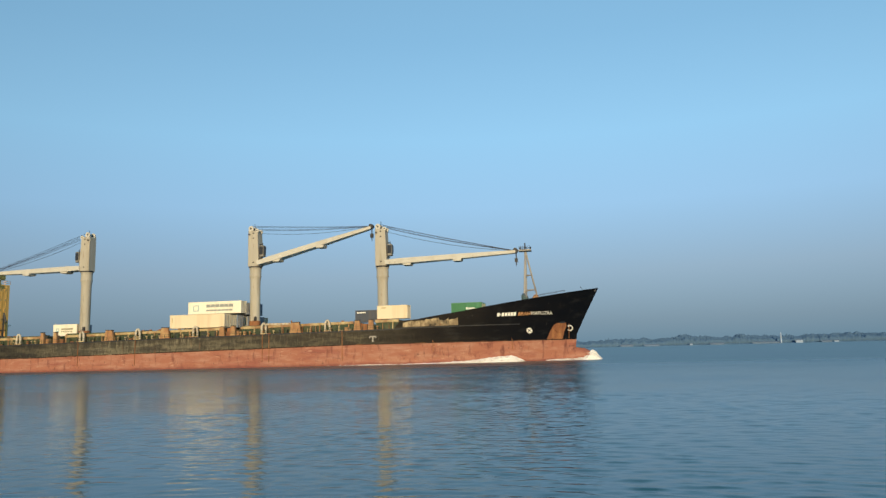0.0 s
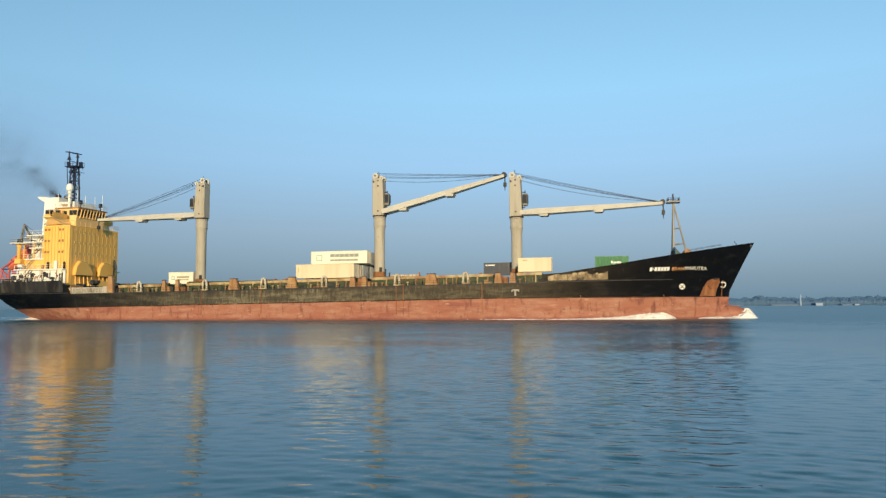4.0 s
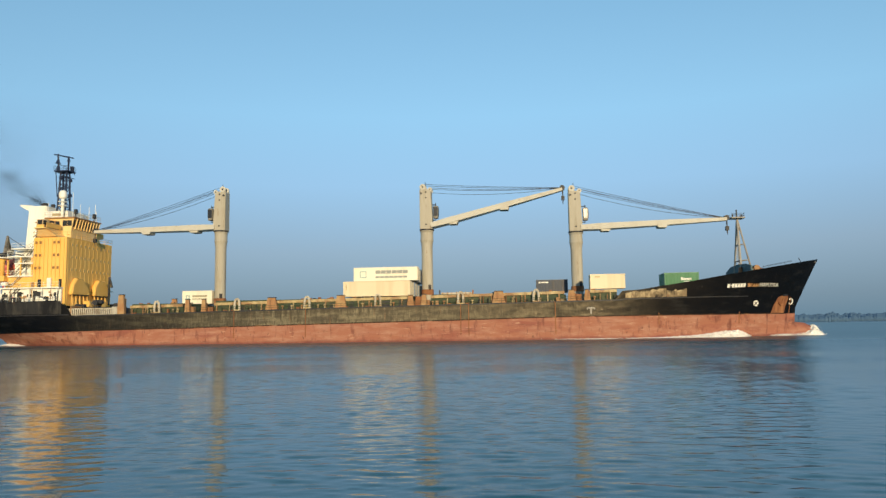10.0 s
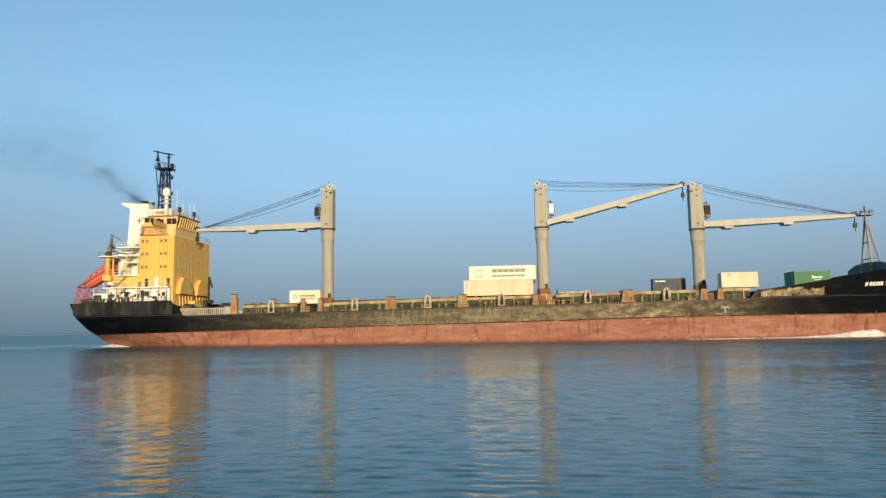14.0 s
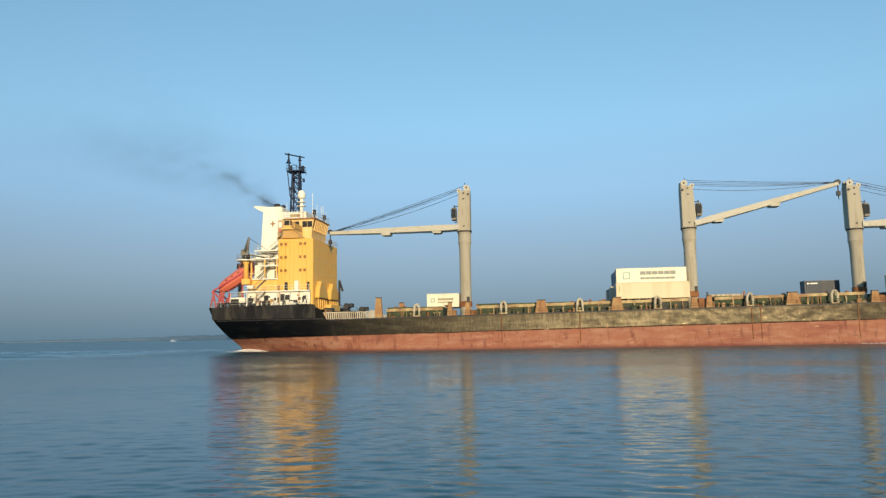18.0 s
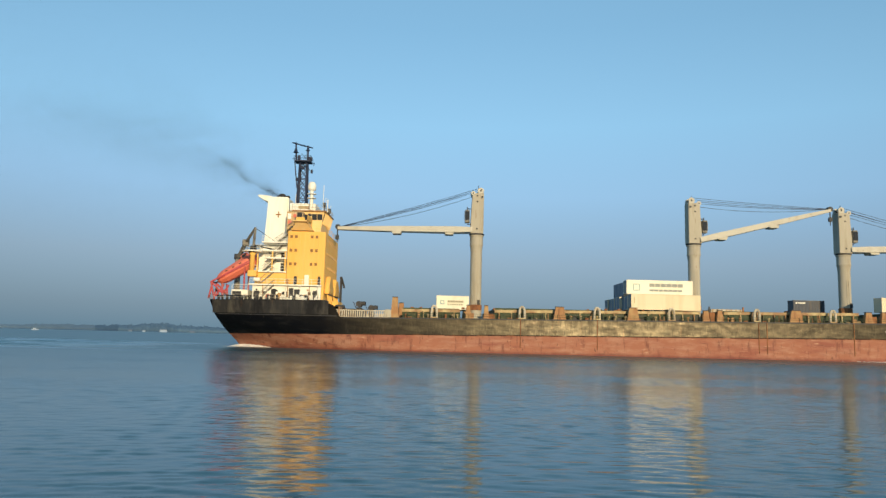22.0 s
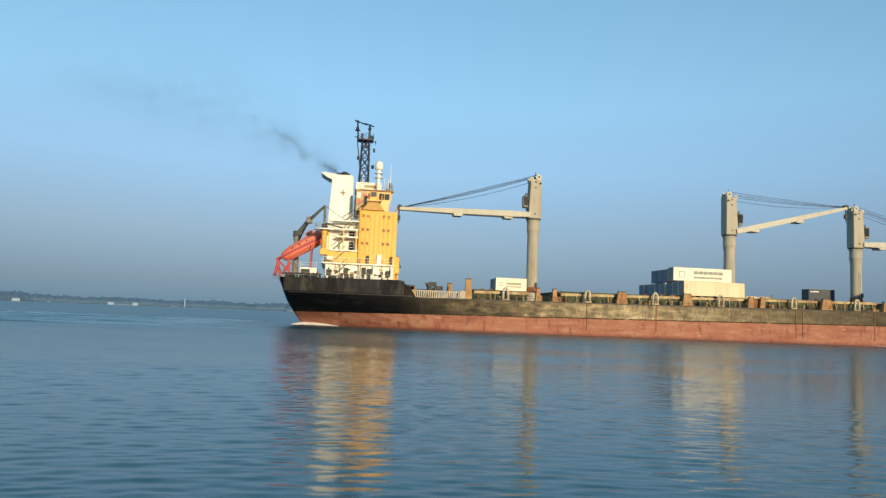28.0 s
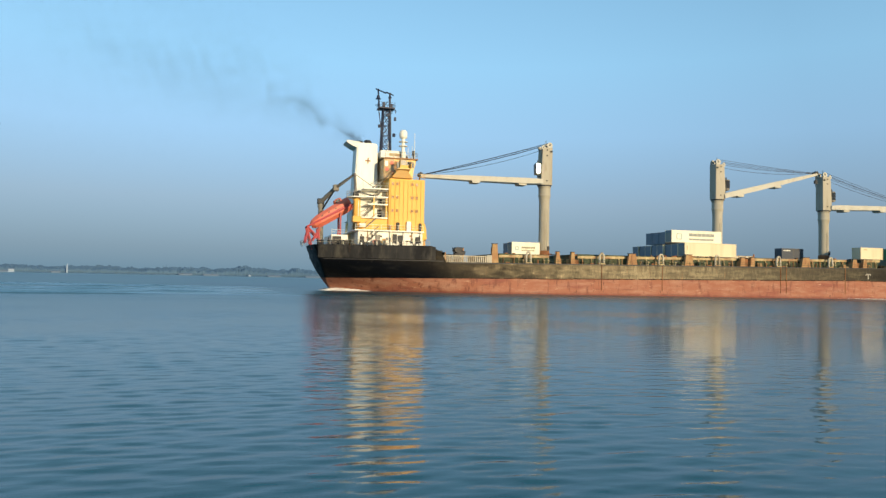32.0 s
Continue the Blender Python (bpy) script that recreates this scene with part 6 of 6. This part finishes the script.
def lifeboat():
    """Enclosed free-fall boat, bow down on its ramp."""
    local = Matrix.Translation((-84.3, -3.1, 14.0)) @ Euler((0, radians(-31), 0)).to_matrix().to_4x4()
    e = empty("lifeboat", local)
    bm = bmesh.new()
    rings = []
    for k, (x, w, lo, hi) in enumerate(((-4.0, 0.6, -0.6, 0.55), (-3.5, 1.05, -0.95, 0.9), (-2.3, 1.42, -1.2, 1.2), (0, 1.55, -1.25, 1.35), (2.4, 1.55, -1.25, 1.5), (3.9, 1.45, -1.15, 1.5), (4.25, 1.3, -0.95, 1.35))):
        m = (lo + hi) / 2
        rings.append([bm.verts.new((x, w * math.copysign(abs(math.cos(a)) ** 0.7, math.cos(a)), m + (hi - lo) / 2 * math.copysign(abs(math.sin(a)) ** 0.8, math.sin(a)))) for a in [2 * math.pi * (i + 0.5) / 8 for i in range(8)]])
    for p, q in zip(rings, rings[1:]):
        for i in range(8):
            bm.faces.new((p[i], p[(i + 1) % 8], q[(i + 1) % 8], q[i]))
    bm.faces.new(rings[0]); bm.faces.new(rings[-1][::-1])
    part("boat_hull", bm, M_ORANGE, e)
    part("fender_strip", boxes((-3.2, 4.1, -1.56, -1.36, 0.0, 0.22), (-3.2, 4.1, 1.36, 1.56, 0.0, 0.22)), M_PINK, e)
    part("conning_cupola", boxes((1.6, 3.1, -0.75, 0.75, 1.1, 2.0), bev=0.25), M_ORANGE, e)
    part("cupola_window", boxes((1.9, 2.8, -0.79, -0.74, 1.4, 1.8)), M_GLASS, e)
    for x in (-1.8, -0.4, 1.0):
        part("port_light", boxes((x, x + 0.4, -1.5, -1.3, 0.42, 0.6)), M_GLASS, e)
    part("keel_rail", boxes((-3.0, 3.0, -0.15, 0.15, -1.2, -0.95)), M_PINK, e)
    tagged(e, "orange enclosed lifeboat slanting bow down on its ramp", "lifeboat")
    RIDERS.append((e, local))


lifeboat()


# ---- foam and smoke that go with the ship ----
def clump(bm, rnd, x, y, z, r, flat=0.5):
    """One small ragged lump of foam."""
    top = bm.verts.new((x + rnd.uniform(-r, r) * 0.3, y, z + r * flat))
    a0 = rnd.uniform(0, 6)
    ring = [bm.verts.new((x + r * rnd.uniform(0.7, 1.2) * math.cos(a0 + i * 1.257), y + r * rnd.uniform(0.7, 1.2) * math.sin(a0 + i * 1.257), z - 0.04)) for i in range(5)]
    for i in range(5):
        bm.faces.new((ring[i], ring[(i + 1) % 5], top))


def ribbon(bm, path, rnd, seed, rough=0.16):
    """A rolling sheet of foam; path rows: x, y at the ship, top height, width outwards, sign of y."""
    rows = []
    for x, y, h, w, side in path:
        row = []
        for k in range(7):
            a = k / 6
            d = rough * (0.5 + h) * noise.noise((x * 1.7, a * 5, seed))
            e = rough * noise.noise((x * 2.9, a * 7, seed + 9))
            row.append(bm.verts.new((x + e, side * (y + w * a + d), h * (1 - a ** 1.6) + d * (1 - a) + e * 0.6 - 0.05 * a)))
        rows.append(row)
    for p, q in zip(rows, rows[1:]):
        for k in range(6):
            bm.faces.new((p[k], q[k], q[k + 1], p[k + 1]))


def foam():
    rnd = random.Random(12)
    local = pose(0, 0, 0)
    e = empty("bow_wave", local)
    for side in (-1, 1):
        bm = bmesh.new()
        path = []
        for i in range(70):
            x = 72.6 - 10.0 * i / 69
            h = between(72.6 - x, [(0, 0.3), (0.7, 1.2), (1.5, 2.0), (2.2, 1.3), (3.4, 0.5), (5.0, 0.3), (7.0, 0.3), (10, 0.15)])
            path.append((x, max(0.15, min(half(x, 0.4) if x < 67.5 else 0.9 * (72.6 - x) / 5, 4.0)), h, 1.6, side))
        ribbon(bm, path, rnd, 1.0 + side)
        for i in range(500):
            x, y, h, w, _ = rnd.choice(path)
            clump(bm, rnd, x + rnd.gauss(0, 0.15), side * (y + rnd.random() * w), h * rnd.random() * 1.05, rnd.uniform(0.05, 0.16))
        part("bulb_spray", bm, M_FOAM, e, "white sheet of foam thrown up by the bulb")
        bm = bmesh.new()
        path = []
        for i in range(150):
            x = 58.4 - 22 * i / 149
            h = between(58.4 - x, [(0, 0.2), (1.2, 0.85), (2.4, 1.2), (5.6, 1.0), (8.0, 0.65), (10.2, 0.42), (15.5, 0.18), (22, 0.08)])
            path.append((x, half(x, 0.6) - 0.05, h, 0.9 + 0.5 * h, side))
        ribbon(bm, path, rnd, 5.0 + side, 0.13)
        for i in range(700):
            x, y, h, w, _ = path[int(149 * rnd.random() ** 1.5)]
            clump(bm, rnd, x, side * (y + rnd.random() * w), h * rnd.random(), rnd.uniform(0.04, 0.13))
        for i in range(260):
            x = rnd.gauss(31, 3.0)
            clump(bm, rnd, x, side * (B + 0.2 + rnd.random() * 1.0), 0.12 * rnd.random(), rnd.uniform(0.05, 0.16))
        part("side_crest", bm, M_FOAM, e, "breaking white crest along the hull")
    tagged(e, "white foaming bow wave round the red bulb", "bow wave")
    RIDERS.append((e, local))
    e = empty("stern_wash", local)
    for side in (-1, 1):
        bm = bmesh.new()
        path = []
        for i in range(60):
            x = -77.0 - 8.5 * i / 59
            h = between(-77.0 - x, [(0, 0.05), (2, 0.3), (4.5, 0.5), (6.5, 0.45), (8, 0.2), (8.5, 0.05)])
            path.append((x, max(half(max(x, end_x(0.3)), 0.4), 0.8), h, 1.1, side))
        ribbon(bm, path, rnd, 12.0 + side, 0.15)
        for i in range(220):
            t = rnd.random() ** 2.2
            clump(bm, rnd, -83.0 - 2.6 * t, side * abs(rnd.gauss(3.0, 1.0 + 1.4 * t)), 0.2 * rnd.random() * (1 - t), rnd.uniform(0.06, 0.2) * (1 - 0.5 * t), 0.25)
        tagged(part("froth", bm, M_FOAM, e), kind="stuff")
    tagged(e, "cream-white wash under the stern", "wash")
    RIDERS.append((e, local))
    # low ridges of the wake spreading astern
    e = empty("wake_ridges", local)
    for k in range(14):
        bm = bmesh.new()
        side = -1 if k < 10 else 1
        off = (2, 5, 9, 13, 17, 22, 27, 32, 37, 42, 4, 9, 16, 24)[k]
        n = 90
        rows = []
        for i in range(n + 1):
            t = i / n
            x = -84 - 6 * (k % 3) - 190 * t
            y = side * (off + 26 * t) + 2.0 * noise.noise((x * 0.06, k * 7.0, 0)) + 0.5 * noise.noise((x * 0.3, k * 7.0, 4))
            a = 0.30 * (1 - 0.4 * t) * max(0.0, 0.8 + 0.7 * noise.noise((x * 0.07, k * 3.0, 5)) + 0.4 * noise.noise((x * 0.35, k, 8))) * min(1, 6 * t)
            w = 0.9 + 0.6 * t
            rows.append([bm.verts.new((x, y + d * w, a * hgt - 0.02)) for d, hgt in ((-1, 0), (-0.5, 0.55), (0, 1), (0.5, 0.55), (1, 0))])
        for p, q in zip(rows, rows[1:]):
            for j in range(4):
                bm.faces.new((p[j], q[j], q[j + 1], p[j + 1]))
        shaded(part("ridge", bm, M_WATER, e))
    tagged(e, "low smooth wake ridges spreading behind the ship", "wake")
    RIDERS.append((e, local))


def smoke():
    """Soot drifting up and aft from the funnel, as a cloud of tiny flecks in several puffs."""
    e = empty("smoke_plume", pose(0, 0, 0))
    puffs = []
    line_x = [(0, -78.2), (0.10, -84), (0.19, -88.5), (0.28, -92.6), (0.37, -98), (0.5, -105.5), (0.65, -115), (0.88, -133), (1, -142)]
    line_z = [(0, 28.5), (0.10, 31.9), (0.19, 35.2), (0.28, 38.4), (0.37, 41), (0.5, 43.6), (0.65, 45.6), (0.88, 48), (1, 49)]
    line_y = [(0, 0), (0.28, 6), (0.5, 11), (1, 20)]
    dense = [(0, 0.19), (0.05, 0.17), (0.10, 0.165), (0.2, 0.20), (0.3, 0.22), (0.5, 0.19), (0.75, 0.12), (1, 0.03)]
    rng = np.random.default_rng(21)

    def along(t, table):
        return np.interp(t, [p for p, _ in table], [v for _, v in table])

    def lumps(x, y, z, size, seed):
        r = np.random.default_rng(seed)
        s = 0
        for i in range(6):
            d = r.normal(size=3) / size
            s = s + np.sin(d[0] * x + d[1] * y + d[2] * z + r.uniform(0, 6.3))
        return s / 2.4

    for k in range(12):
        t0, t1 = (k / 12) ** 1.25, ((k + 1) / 12) ** 1.25
        n = int(170000 + 46000 * k)
        t = rng.uniform(t0, t1, n)
        r = 1.1 + 22 * t ** 0.92
        a, q = rng.uniform(0, 2 * math.pi, n), np.abs(rng.normal(0, 0.55, n))
        x, y, z = along(t, line_x) + r * q * np.cos(a), along(t, line_y) + rng.normal(0, 1, n) * r * 0.35, along(t, line_z) + r * q * np.sin(a)
        z = z + np.minimum(1, 7 * t) * (0.5 * np.sin(0.62 * x) + 0.3 * np.sin(1.3 * x + 2))
        chance = along(t, dense) * (1 + 0.7 * lumps(x, 0.5 * y, z, 2.6, 3) + 0.4 * lumps(x, y, z, 0.9, 4))
        keep = rng.random(n) < chance
        p = np.stack((x, y, z), -1)[keep]
        s = (rng.uniform(0.008, 0.021, len(p)) * (1 + 0.6 * t[keep]))[:, None, None]
        tri = p[:, None, :] + s * rng.uniform(-1, 1, (len(p), 3, 3))
        me = bpy.data.meshes.new("puff")
        me.vertices.add(len(p) * 3)
        me.vertices.foreach_set("co", tri.ravel())
        me.loops.add(len(p) * 3)
        me.loops.foreach_set("vertex_index", np.arange(len(p) * 3, dtype=np.int32))
        me.polygons.add(len(p))
        me.polygons.foreach_set("loop_start", np.arange(0, len(p) * 3, 3, dtype=np.int32))
        me.update(calc_edges=True)
        me.materials.append(M_SMOKE)
        ob = new("puff", me)
        ob.parent = e
        puffs.append(ob)
    tagged(e, "thin dark smoke trailing from the funnel", "smoke", kind="stuff")
    RIDERS.append((e, pose(0, 0, 0)))
    return puffs


foam()
PUFFS = smoke()


def motions():
    rows = [(t, ship_pose(t)) for t in SHIP_TIMES]
    walk(SHIP, rows)
    for thing, local in RIDERS:
        walk(thing, [(t, m @ local) for t, m in rows])
    # puffs roll slowly aft along the plume
    for k, p in enumerate(PUFFS):
        if k:
            walk(p, [(t, pose(-0.02 * k * t / 4 + 0.12 * k * math.sin(0.5 * t + 0.5 * k), 0, 0.10 * k * math.sin(0.4 * t + 0.6 * k))) for t in range(0, 33, 2)])
    x, y = shore_point(-25.6, 1150)
    walk(FAR_BOAT, [(0, pose(x, y, 0, 0, 0, 20)), (32, pose(x + 12, y + 3, 0, 0, 0, 20))])
    # ripples drift slowly over the river
    walk(WATER, [(t, pose(-0.15 * t, -0.28 * t, 0)) for t in (0, 8, 16, 24, 32)])


motions()
